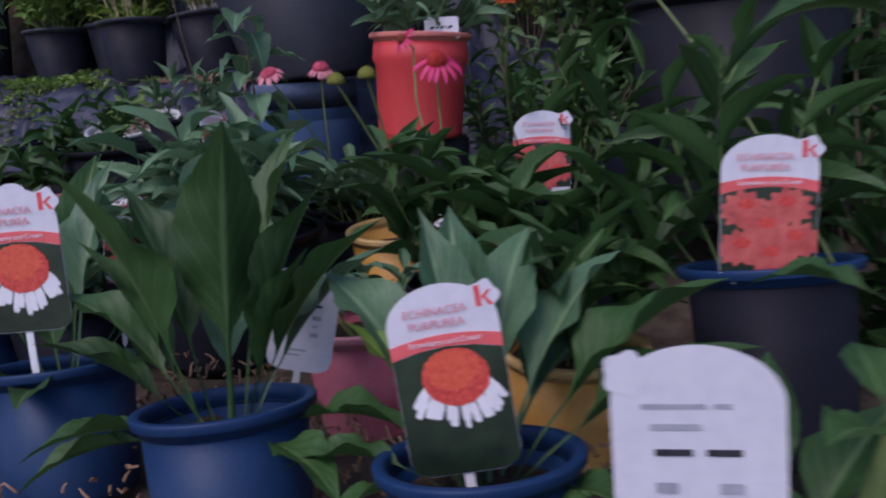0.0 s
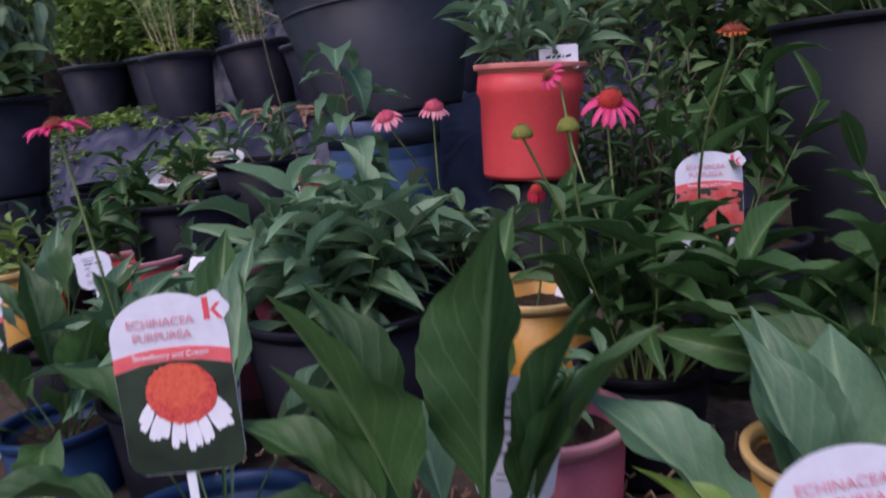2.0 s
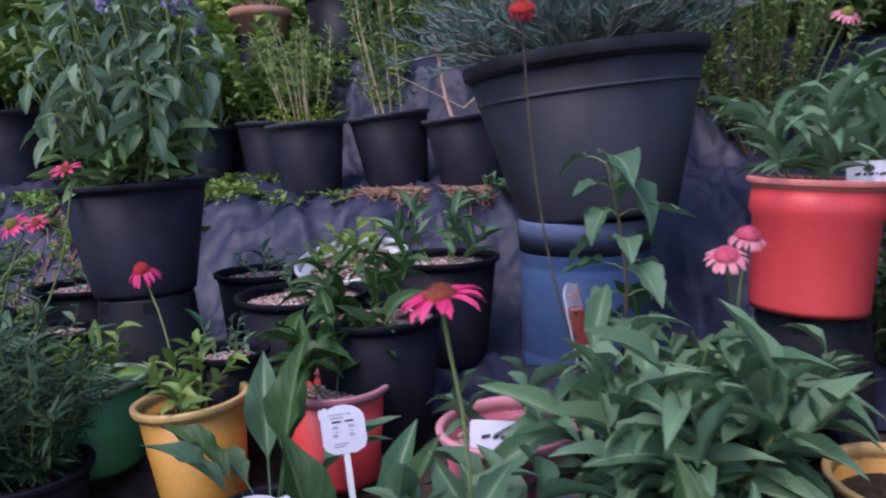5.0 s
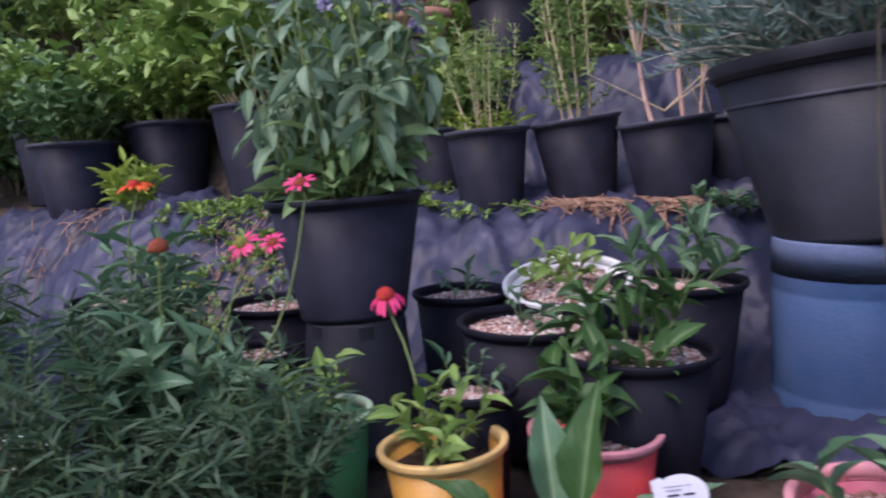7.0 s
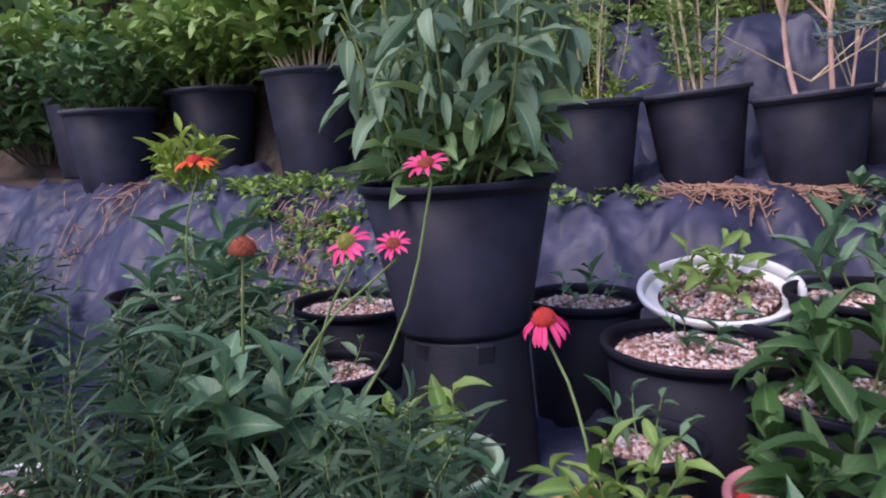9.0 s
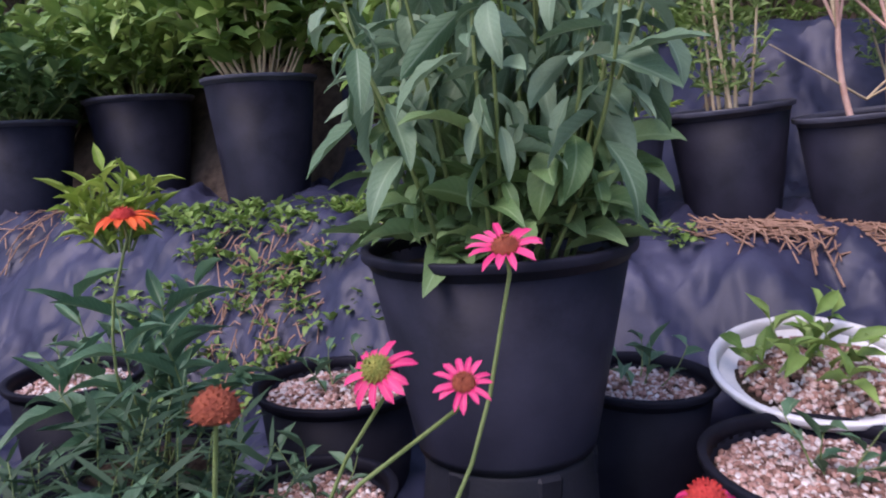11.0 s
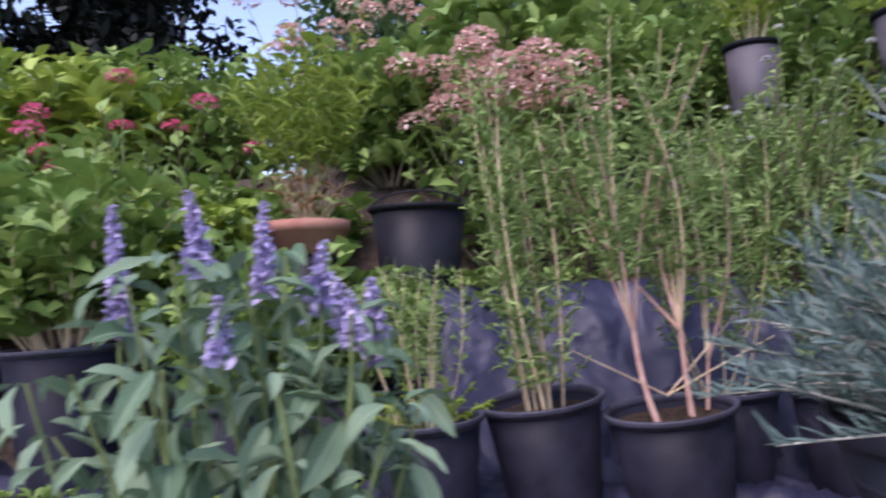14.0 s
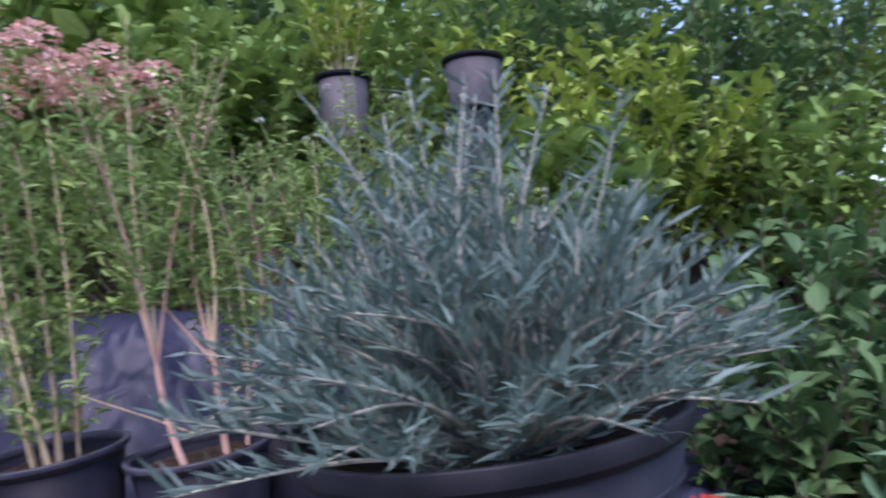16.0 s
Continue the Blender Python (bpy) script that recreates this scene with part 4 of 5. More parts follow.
big_black = pot(-0.52, 1.205, 0.622, 0.335, 0.22, BLACK, "wide black pot full of coneflower leaves", deep=0.04)
bush(big_black, SOIL_Z[big_black.name], 0.24, 0.15, 26, 9, 0.115, MIDLEAF, FRESH, 17, single=True, ratio=0.27, start=0.1, spray=0.6)
black_two = pot(-0.40, 1.60, 0.60, 0.2, 0.17, BLACK, "black pot in front of an upturned pot", deep=0.04)
bush(black_two, SOIL_Z[black_two.name], 0.14, 0.10, 8, 7, 0.08, MIDLEAF, ECHI, 18, single=True)
upturned_pot(-0.215, 1.66, 0.742, 0.23, 0.265, TUB, "upturned black pot carrying a red pot")
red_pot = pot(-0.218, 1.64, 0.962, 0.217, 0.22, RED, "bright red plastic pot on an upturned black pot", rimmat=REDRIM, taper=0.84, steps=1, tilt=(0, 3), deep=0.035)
bush(red_pot, SOIL_Z[red_pot.name], 0.20, 0.16, 12, 9, 0.10, MIDLEAF, FRESH, 19, single=True, ratio=0.22)
note_label(-0.165, 1.575, 0.945, 0.072, 0.045, -2, tilt=-6)
tag_pot = pot(0.08, 1.36, 0.655, 0.25, 0.22, BLACK, "black pot with coneflowers and a picture tag")
bush(tag_pot, SOIL_Z[tag_pot.name], 0.30, 0.15, 8, 8, 0.11, MIDLEAF, ECHI, 20, single=True, ratio=0.25, centre=(0.03, 0.04))
side_pot = pot(0.25, 0.775, 0.655, 0.178, 0.2, BLACK, "black pot with a blue rim, coneflower leaves and a coral tag", tilt=(-10, -4), deep=0.03, taper=0.8, rimmat=BLUE)
bush(side_pot, SOIL_Z[side_pot.name], 0.30, 0.16, 7, 8, 0.115, MIDLEAF, ECHI, 21, single=True, ratio=0.26, centre=(0.03, 0.04))
front_echi = pot(-0.10, 1.08, 0.56, 0.18, 0.16, BLACK, "black pot of coneflowers with buds", deep=0.03)
bush(front_echi, SOIL_Z[front_echi.name], 0.26, 0.14, 13, 9, 0.12, MIDLEAF, ECHI, 22, single=True, ratio=0.25, centre=(-0.03, 0.0))
left_echi = pot(-0.755, 1.08, 0.54, 0.19, 0.17, BLACK, "black pot of tall pink coneflowers", deep=0.03)
bush(left_echi, SOIL_Z[left_echi.name], 0.17, 0.13, 9, 8, 0.11, MIDLEAF, ECHI2, 23, single=True, ratio=0.33)
right_tub = pot(0.42, 1.55, 0.99, 0.42, 0.42, TUB, "large black tub with leafy green shrub")
bush(right_tub, SOIL_Z[right_tub.name], 0.4, 0.28, 16, 12, 0.10, OVAL, DEEP, 24, ratio=0.55)
mid_echi = pot(-0.33, 1.45, 0.60, 0.165, 0.17, BLACK, "black pot of pink coneflowers in bloom")
bush(mid_echi, SOIL_Z[mid_echi.name], 0.15, 0.13, 9, 7, 0.09, MIDLEAF, FRESH, 25, single=True)


def bloom(plant, at, face, r, kind, cone=CONE, seed=1, stalk=GSTEM, **more):
    """A flower on its own stem, at a place in the world, belonging to a plant."""
    m = plant.matrix_basis.inverted()
    p, f = m @ Vector(at), m.to_3x3() @ Vector(face)
    rng = np.random.default_rng(seed)
    base = Vector((rng.normal() * 0.02, rng.normal() * 0.02, SOIL_Z[plant.name] - 0.005))
    foot = p - f.normalized() * r * 0.08
    line = stem_line(base, foot, 0.05, rng, 9)
    line[-2] = line[-1] - np.array(f.normalized()) * 0.02
    bare_stem(plant, line, 0.002, 0.0016, stalk)
    flower(plant, p, f, r, kind, cone, seed=seed, **more)


bloom(mid_echi, (-0.452, 1.31, 0.885), (-0.2, -0.45, 0.8), 0.029, "pale", CONEPINK, 2, petals=22, droop=0.2, cone_r=0.5, cone_h=0.35)
bloom(mid_echi, (-0.39, 1.435, 0.892), (0.1, -0.2, 1), 0.030, "pale", CONEPINK, 3, petals=22, droop=0.45, cone_r=0.55, cone_h=0.5)
bloom(front_echi, (-0.127, 1.125, 0.885), (0.1, -0.5, 0.85), 0.043, "magenta", CONERED, 4, droop=0.25)
bloom(front_echi, (-0.196, 1.252, 0.928), (-0.7, -0.5, 0.6), 0.025, "magenta", CONE, 5, droop=0.1)
bloom(left_echi, (-0.775, 0.96, 0.91), (-0.1, -0.1, 1), 0.040, "magenta", CONE, 6, droop=-0.05, cone_h=0.25, petals=18)
bloom(yellow, (-0.225, 1.228, 0.765), (0, -0.5, 0.8), 0.024, "red", CONERED, 7, droop=0.9)
bloom(tag_pot, (-0.017, 0.97, 0.952), (0, -0.2, 1), 0.017, "orange", CONE, 8, droop=0.0, cone_r=0.7)
bloom(red_pot, (-0.213, 1.57, 1.212), (0.1, -0.5, 0.8), 0.026, "pale", CONEGREEN, 9, droop=0.2)


def bud(plant, at, r, cone=CONEGREEN, seed=1):
    m = plant.matrix_basis.inverted()
    p = m @ Vector(at)
    rng = np.random.default_rng(seed)
    bare_stem(plant, stem_line((rng.normal() * 0.02, rng.normal() * 0.02, SOIL_Z[plant.name]), p, 0.05, rng, 8), 0.002, 0.0016)
    piece("bud", cone_mesh(r, r * 1.1, cone, seed), plant, Matrix.Translation(p))


bud(front_echi, (-0.24, 0.952, 0.86), 0.012, seed=11)
bud(front_echi, (-0.193, 0.924, 0.865), 0.012, seed=12)
bud(side_pot, (0.14, 1.0, 0.985), 0.014, seed=13)

# ---- middle: pots of gravel, dish, salvia ----
GP = "black nursery pot of pale gravel with small seedlings"
for x, y, rim, d, k in ((-1.150, 1.775, 0.757, 0.265, 31), (-0.975, 1.64, 0.745, 0.25, 32), (-1.325, 2.02, 0.762, 0.215, 33), (-1.765, 2.03, 0.735, 0.25, 34), (-0.885, 1.935, 0.800, 0.25, 35), (-1.22, 1.555, 0.70, 0.14, 36), (-2.17, 1.98, 0.75, 0.2, 37), (-1.72, 1.80, 0.68, 0.19, 38)):
    g = pot(x, y, rim, d, 0.23 if rim > 0.73 else 0.19, BLACK, GP, fill="gravel", deep=0.03, group="gravel pots")
    if k in (32, 35):
        bush(g, SOIL_Z[g.name], 0.17, 0.12, 6, 8, 0.075, MIDLEAF, ECHI if k == 32 else ECHI2, k, ratio=0.3, single=True)
    else:
        bush(g, SOIL_Z[g.name], 0.10, 0.07, 4, 4, 0.045, SMALL, ECHI2, k, ratio=0.35, thick=0.0015)
dish = pot(-1.10, 2.0, 0.790, 0.258, 0.048, WHITE, "shallow white bowl of gravel with seedlings", fill="gravel", deep=0.022, taper=0.6, lip=0.008, tilt=(15, -3), wobble=0.012)
bush(dish, SOIL_Z[dish.name], 0.09, 0.10, 9, 5, 0.055, SMALL, SHRUB, 40, thick=0.0015)
upturned_pot(-1.095, 2.005, 0.738, 0.13, 0.2, BLACK, "upturned black pot under a white bowl")
upturned_pot(-1.485, 1.785, 0.762, 0.24, 0.25, TUB, "upturned black pot carrying a salvia pot")
salvia = pot(-1.497, 1.79, 0.985, 0.292, 0.225, BANKBLACK, "black nursery pot of tall violet salvia", tilt=(0, -2), deep=0.03, name="salvia_plant", category="salvia", rot=0, taper=0.68)


def salvia_plant(ob, seed=5):
    rng = np.random.default_rng(seed)
    z = SOIL_Z[ob.name]
    spikes = [(-0.115, 0.0, 0.52, 0.12), (-0.044, 0.06, 0.50, 0.06), (-0.021, -0.01, 0.525, 0.11), (0.034, 0.03, 0.515, 0.09), (0.069, 0.08, 0.44, 0.05), (0.102, 0.0, 0.47, 0.08), (0.12, 0.05, 0.435, 0.06),
              (0.138, -0.03, 0.42, 0.07), (0.157, 0.02, 0.433, 0.08), (0.014, -0.08, 0.425, 0.05), (0.14, 0.10, 0.38, 0.05)]
    spikes = [(x + 0.012, y, top - 0.01, long * (0.62 if i % 3 else 0.95)) for i, (x, y, top, long) in enumerate(spikes)]
    tips = [(x, y, top - long) for x, y, top, long in spikes]
    tips += [(-0.17, -0.06, 0.30), (-0.14, 0.08, 0.33), (0.19, -0.07, 0.26), (0.0, -0.15, 0.31), (0.09, -0.13, 0.30), (-0.09, -0.13, 0.31), (-0.19, 0.02, 0.24), (0.21, 0.05, 0.25), (0.05, -0.05, 0.37), (-0.07, -0.05, 0.38), (0.02, -0.17, 0.2), (-0.13, -0.14, 0.2), (0.14, -0.16, 0.2), (0.08, 0.0, 0.40), (-0.02, -0.06, 0.40), (-0.11, 0.0, 0.38), (0.15, -0.04, 0.34), (0.03, 0.06, 0.41), (-0.06, 0.1, 0.38)]
    tips = [(0.9 * x, 0.9 * y, top + (0.055 if k >= len(spikes) else 0.0)) for k, (x, y, top) in enumerate(tips)]
    for i, tip in enumerate(tips):
        base = np.array([tip[0] * 0.4, tip[1] * 0.4, z])
        end = np.array([tip[0], tip[1], z + tip[2] - 0.005])
        line = stem_line(base, end, 0.04, rng, 11)
        bare_stem(ob, line, 0.0028, 0.0016)
        for k in range(1, 11):
            for s in (0, math.pi, 1.4)[:2 + (k + i) % 2]:
                az = k * math.pi / 2 + s + i + rng.normal() * 0.4
                low = 1 - k / 11
                L = (0.052 + 0.048 * low) * rng.uniform(0.45, 1.22)
                el = rng.uniform(-1.2, -0.2) if low > 0.3 else rng.uniform(-0.75, 0.3)
                p = line[k] + polar(az, 0.1) * 0.010
                if p[2] + L * math.sin(el) < z + 0.06:
                    el = rng.uniform(0.1, 0.6)
                m = grow(p, polar(az, el), L, L * rng.uniform(0.26, 0.42), spin=rng.normal() * 0.45)
                piece("leaf", (SAGE_LOW if low > 0.55 else SAGE_DATA)[rng.integers(3)], ob, Matrix(m))
    for x, y, top, long in spikes:
        floret = Soup()
        foot = np.array([0.9 * x, 0.9 * y, z + top - long - 0.01])
        wood = stem_line(foot, foot + np.array([rng.normal() * 0.006, rng.normal() * 0.006, long + 0.01]), 0.03, rng, 8)
        count = int(2400 * long)
        for q in range(count):
            t = q / count
            j = min(int(t * 7), 6)
            p = wood[j] + (wood[j + 1] - wood[j]) * (t * 7 - j)
            d = polar(q * 2.4, rng.uniform(-0.3, 0.8))
            L = 0.0185 * (1.1 - 0.75 * t) * rng.uniform(0.7, 1.1) * (0.75 + 0.4 * math.sin(t * 40) ** 2)
            floret.leaf(SMALL[rng.integers(3)], grow(p, d, L, L * 0.6, spin=rng.normal()))
        sp = bare_stem(ob, wood, 0.0018, 0.0008, name="flower_spike")
        tagged(piece("floret_whorl", floret.mesh("floret_whorl", SPIKE), sp, label="violet florets in whorls"), kind="stuff")


salvia_plant(salvia)
sprout = pot(-1.70, 1.49, 0.62, 0.2, 0.17, BLACK, "black pot of pink coneflowers before the salvia", deep=0.03)
bush(sprout, SOIL_Z[sprout.name], 0.24, 0.14, 10, 8, 0.085, MIDLEAF, ECHI2, 44, single=True, ratio=0.36)
bloom(sprout, (-1.466, 1.526, 1.018), (-0.1, -0.45, 0.9), 0.029, "magenta", CONE, 21, cone_h=0.3, droop=-0.4, petals=13)
bloom(sprout, (-1.559, 1.507, 0.930), (-0.3, -0.65, 0.65), 0.030, "magenta", CONEGREEN, 22, droop=-0.05, petals=14)
bloom(sprout, (-1.49, 1.471, 0.935), (0, -0.6, 0.8), 0.022, "magenta", CONE, 23, cone_h=0.3, droop=-0.4, petals=13)
bloom(yellow_far, (-1.329, 1.492, 0.850), (-0.1, -0.3, 0.95), 0.035, "magenta", CONERED, 24, droop=0.6)
orange_echi = pot(-1.95, 1.83, 0.70, 0.21, 0.19, BLACK, "black pot of orange coneflower with fresh green leaves", deep=0.03, rot=0)
bush(orange_echi, SOIL_Z[orange_echi.name], 0.27, 0.12, 9, 10, 0.085, MIDLEAF, ECHI2, 45, ratio=0.24, single=True)
bush(orange_echi, 0.455, 0.11, 0.06, 18, 9, 0.042, SMALL, LIME, 46, ratio=0.26, start=0.1, centre=(-0.025, 0.0), spray=0.4)
bloom(orange_echi, (-1.893, 1.72, 1.02), (0, -0.15, 1), 0.036, "orange", CONERED, 25, droop=0.05, cone_h=0.3)
bud(sprout, (-1.632, 1.40, 0.935), 0.015, CONE, 26)


def feathery(x, y, height, radius, stems, seed):
    """A dense clump of fine dark foliage in a pot."""
    z = float(ground_height(x, y))
    ob = pot(x, y, z + 0.16, 0.2, 0.16, BLACK, "black pot of dense feathery dark green foliage", deep=0.02, group="feathery plants")
    bush(ob, SOIL_Z[ob.name], height, radius, stems, 50, 0.05, NEEDLE, FINE, seed, ratio=0.13, thick=0.0014, spray=0.75, start=0.05)


for i, (x, y, hh, rr) in enumerate(((-1.70, 1.28, 0.32, 0.19), (-1.86, 1.38, 0.36, 0.22), (-2.30, 1.62, 0.40, 0.22), (-1.82, 1.60, 0.27, 0.17), (-2.58, 1.85, 0.32, 0.24), (-1.48, 1.36, 0.25, 0.16), (-2.5, 1.45, 0.4, 0.26))):
    feathery(x, y, hh, rr, 34, 60 + i)
white_pot = pot(-2.10, 1.475, 0.565, 0.25, 0.16, BLACK, "black pot of gravel with a pale dusty rim", fill="gravel", rimmat=WHITE)

# ---- barrel and tub with the silver shrub ----
def barrel(x, y, top, w, h):
    ob = thing("water_barrel", pose(x, y, top - h, 0, 0, 4), "blue plastic barrel standing under a black tub", "barrel")
    v, f = lathe([(0.001, 0.0), (w * 0.46, 0.0), (w * 0.49, 0.02), (w * 0.495, h * 0.3), (w * 0.490, h * 0.31), (w * 0.495, h * 0.32), (w * 0.497, h * 0.76), (w * 0.491, h * 0.77), (w * 0.497, h * 0.78), (w * 0.5, h - 0.006), (w * 0.495, h), (w * 0.44, h), (0.001, h - 0.01)], 40)
    body = piece("body", raw_mesh("body", v, f, BARREL), ob)
    v, f = lathe([(w * 0.46, h - 0.002), (w * 0.502, h - 0.062), (w * 0.503, h - 0.002), (w * 0.498, h + 0.003), (w * 0.46, h + 0.003)], 40)
    piece("rim", raw_mesh("rim", v, f, DUSTYBLUE), body, label="dusty pale rim")


barrel(-0.578, 1.945, 0.872, 0.275, 0.40)
tub = pot(-0.575, 1.96, 1.212, 0.50, 0.33, BIGTUB, "large black plastic tub with a silver-leaved shrub", name="silver_shrub", category="shrub", tilt=(0, -5), deep=0.05, taper=0.66, lip=0.022, rot=0)
ridge_v, ridge_f = lathe([(0.2277, 0.248), (0.2292, 0.249), (0.2292, 0.2535), (0.2285, 0.2545)], 64)
piece("ridge", raw_mesh("ridge", ridge_v, ridge_f, GREYRIM), tub)


def silver_shrub(ob, seed=8):
    rng = np.random.default_rng(seed)
    leaves = Soup()
    z = SOIL_Z[ob.name]
    for i in range(170):
        a, q = 2.39996 * i, math.sqrt((i + 0.5) / 170)
        base = np.array([0.04 * math.cos(a) * q, 0.04 * math.sin(a) * q - 0.03, z])
        h = 0.35 * rng.uniform(0.7, 1.15) * math.sqrt(max(0.04, 1 - 0.93 * q * q)) - 0.03 * q
        tip = np.array([0.39 * q * math.cos(a) * rng.uniform(0.8, 1.12), 0.37 * q * math.sin(a), z + h])
        line = stem_line(base, tip, 0.08, rng, 9)
        line[:, 2] += 0.035 * q * np.sin(np.linspace(0, np.pi, 9))
        v, f = tube(line, 0.0040 if i % 5 else 0.007, 0.0012, 5)
        piece("stem", raw_mesh("stem", v, f, SILVERSTEM), ob)
        for j in range(74):
            t = 0.06 + 0.94 * j / 74
            k = min(int(t * 8), 7)
            p = line[k] + (line[k + 1] - line[k]) * (t * 8 - k)
            along = line[k + 1] - line[k]
            d = polar(j * 2.4, rng.uniform(-0.2, 0.6)) * 0.62 + along / np.linalg.norm(along) * 0.8 + np.array([0, 0, 0.35])
            L = 0.042 * rng.uniform(0.5, 1.35)
            leaves.leaf(NEEDLE[rng.integers(2)], grow(p, d, L, L * 0.11, spin=rng.normal()))
    for x, y, top, thick in ((-0.10, -0.05, 0.27, 0.009), (0.09, -0.04, 0.30, 0.008), (0.0, 0.04, 0.33, 0.008), (-0.17, 0.03, 0.24, 0.007), (0.2, 0.0, 0.2, 0.007), (0.03, -0.14, 0.2, 0.007)):
        bare_stem(ob, stem_line((0.15 * x, 0.15 * y - 0.03, z), (x, y, z + top), 0.05, rng, 9), thick, thick * 0.35, SILVERSTEM, "branch")
    for i in range(22):
        a = 2.39996 * i
        r = 0.05 + 0.24 * (i % 7) / 7
        line = stem_line((0.03 * math.cos(a), 0.03 * math.sin(a), z), (r * math.cos(a), r * math.sin(a), z + rng.uniform(0.38, 0.52) - r * 0.35), 0.04, rng, 9)
        v, f = tube(line, 0.004, 0.0012, 5)
        piece("stem", raw_mesh("stem", v, f, SILVERSTEM), ob)
        for j in range(60):
            t = 0.4 + 0.6 * j / 60
            k = min(int(t * 8), 7)
            p = line[k] + (line[k + 1] - line[k]) * (t * 8 - k)
            L = 0.042 * rng.uniform(0.5, 1.2)
            leaves.leaf(NEEDLE[0], grow(p, polar(j * 2.4, rng.uniform(0.3, 1.0)), L, L * 0.11, spin=rng.normal()))
    for i in range(46):
        a, r = 2.39996 * i, rng.uniform(0.16, 0.33)
        line = stem_line((0.3 * r * math.cos(a), 0.3 * r * math.sin(a), z), (r * math.cos(a), r * math.sin(a), z + rng.uniform(0.07, 0.17)), 0.08, rng, 9)
        v, f = tube(line, 0.0035, 0.0012, 5)
        piece("stem", raw_mesh("stem", v, f, SILVERSTEM), ob)
        for j in range(80):
            p = line[min(int(1 + 8 * j / 80), 8)] + rng.normal(size=3) * 0.006
            L = 0.032 * rng.uniform(0.5, 1.3)
            leaves.leaf(NEEDLE[rng.integers(2)], grow(p, polar(j * 2.4, rng.uniform(0.0, 0.9)), L, L * 0.12, spin=rng.normal()))
    tagged(piece("foliage", leaves.mesh("foliage", SILVER), ob), kind="stuff")


silver_shrub(tub)
vine = pot(-0.575, 1.52, 0.62, 0.18, 0.18, BLACK, "black pot with a dark stemmed plant with heart-shaped leaves", deep=0.03, rot=0)


def heart_plant(ob, top, seed):
    rng = np.random.default_rng(seed)
    z = SOIL_Z[ob.name]
    line = stem_line((0, 0, z), (0.0, 0.01, top), 0.03, rng, 11)
    bare_stem(ob, line, 0.004, 0.002, DSTEM)
    for k in range(4, 11):
        for s in range(3):
            az = k * 1.57 + s * 2.1 + rng.normal() * 0.3
            L = 0.082 * rng.uniform(0.6, 1.15)
            end = line[k] + polar(az, 0.35) * 0.035
            bare_stem(ob, [line[k], (line[k] + end) / 2 + [0, 0, 0.004], end], 0.0015, 0.001)
            piece("leaf", HEART_DATA[rng.integers(2)], ob, Matrix(grow(end, polar(az, rng.uniform(-1.0, 0.1)), L, L * 0.66)))


heart_plant(vine, 0.56, 3)
bloom(vine, (-0.701, 1.45, 1.223), (0, -0.4, 0.9), 0.026, "red", CONERED, 10, DSTEM, droop=1.1, cone_r=0.7)

# ---- pots on the bank ----
BANK = "black nursery pot on the fabric bank"
bank = []
for x, y, rim, d, tilt in ((-1.345, 2.52, 1.12, 0.235, (0, -3)), (-1.106, 2.585, 1.14, 0.248, (2, -6)), (-0.868, 2.52, 1.125, 0.252, (2, -6)), (-0.70, 2.70, 1.13, 0.24, (0, -2)), (-0.45, 2.62, 1.13, 0.26, (0, 0)),
                           (-2.237, 2.90, 1.26, 0.30, (0, -2)), (-2.76, 3.17, 1.235, 0.33, (0, -3)), (-3.05, 2.98, 1.165, 0.33, (0, -2)), (-1.79, 2.78, 1.13, 0.24, (0, -2)), (-1.55, 2.80, 1.14, 0.23, (0, 0)), (-3.4, 3.3, 1.28, 0.36, (0, 0))):
    h = rim - float(ground_height(x, y)) - 0.012
    bank.append(pot(x, y, rim, d, h, BANKBLACK, BANK, rimmat=GREYRIM, tilt=tilt, deep=0.03, group="pots on the bank", rot=0, taper=0.7))


def cane_shrub(ob, canes, height, spread, seed, mat=WILLOW, leaf=0.03, per=70, cane_mat=TWIG, bare=0.3, thick=0.004):
    """Upright pale canes, bare below, with thin side twigs and many narrow leaves above."""
    rng = np.random.default_rng(seed)
    z = SOIL_Z[ob.name]
    leaves, twigs = Soup(), Soup()
    for i in range(canes):
        a = 2.4 * i + seed
        q = math.sqrt((i + 0.5) / canes)
        base = np.array([0.05 * q * math.cos(a), 0.05 * q * math.sin(a), z])
        tip = np.array([spread * q * math.cos(a), spread * q * math.sin(a), z + height * rng.uniform(0.75, 1.05)])
        line = stem_line(base, tip, 0.05, rng, 12)
        bare_stem(ob, line, thick * rng.uniform(0.6, 1.1), thick * 0.3, cane_mat, "cane")
        for b in range(26):
            t = bare + (1 - bare) * b / 26
            k = min(int(t * 11), 10)
            d = polar(b * 2.4 + i, rng.uniform(0.5, 1.1))
            end = line[k] + d * height * 0.16 * rng.uniform(0.5, 1.1)
            tw = stem_line(line[k], end, 0.08, rng, 5)
            twigs.tube(tw, thick * 0.28, thick * 0.12, 4)
            for j in range(per // 12):
                u = min(j * 12 / per * 4, 3.99)
                p = tw[int(u)] + (tw[int(u) + 1] - tw[int(u)]) * (u - int(u))
                leaves.leaf(SMALL[rng.integers(3)], grow(p, polar(j * 2.4, rng.uniform(-0.2, 0.9)) + d * 0.6, leaf * rng.uniform(0.6, 1.2), leaf * 0.2, spin=rng.normal()))
    tagged(piece("twig_spray", twigs.mesh("twig_spray", WILLOW), ob), kind="stuff")
    tagged(piece("foliage", leaves.mesh("foliage", mat), ob), kind="stuff")


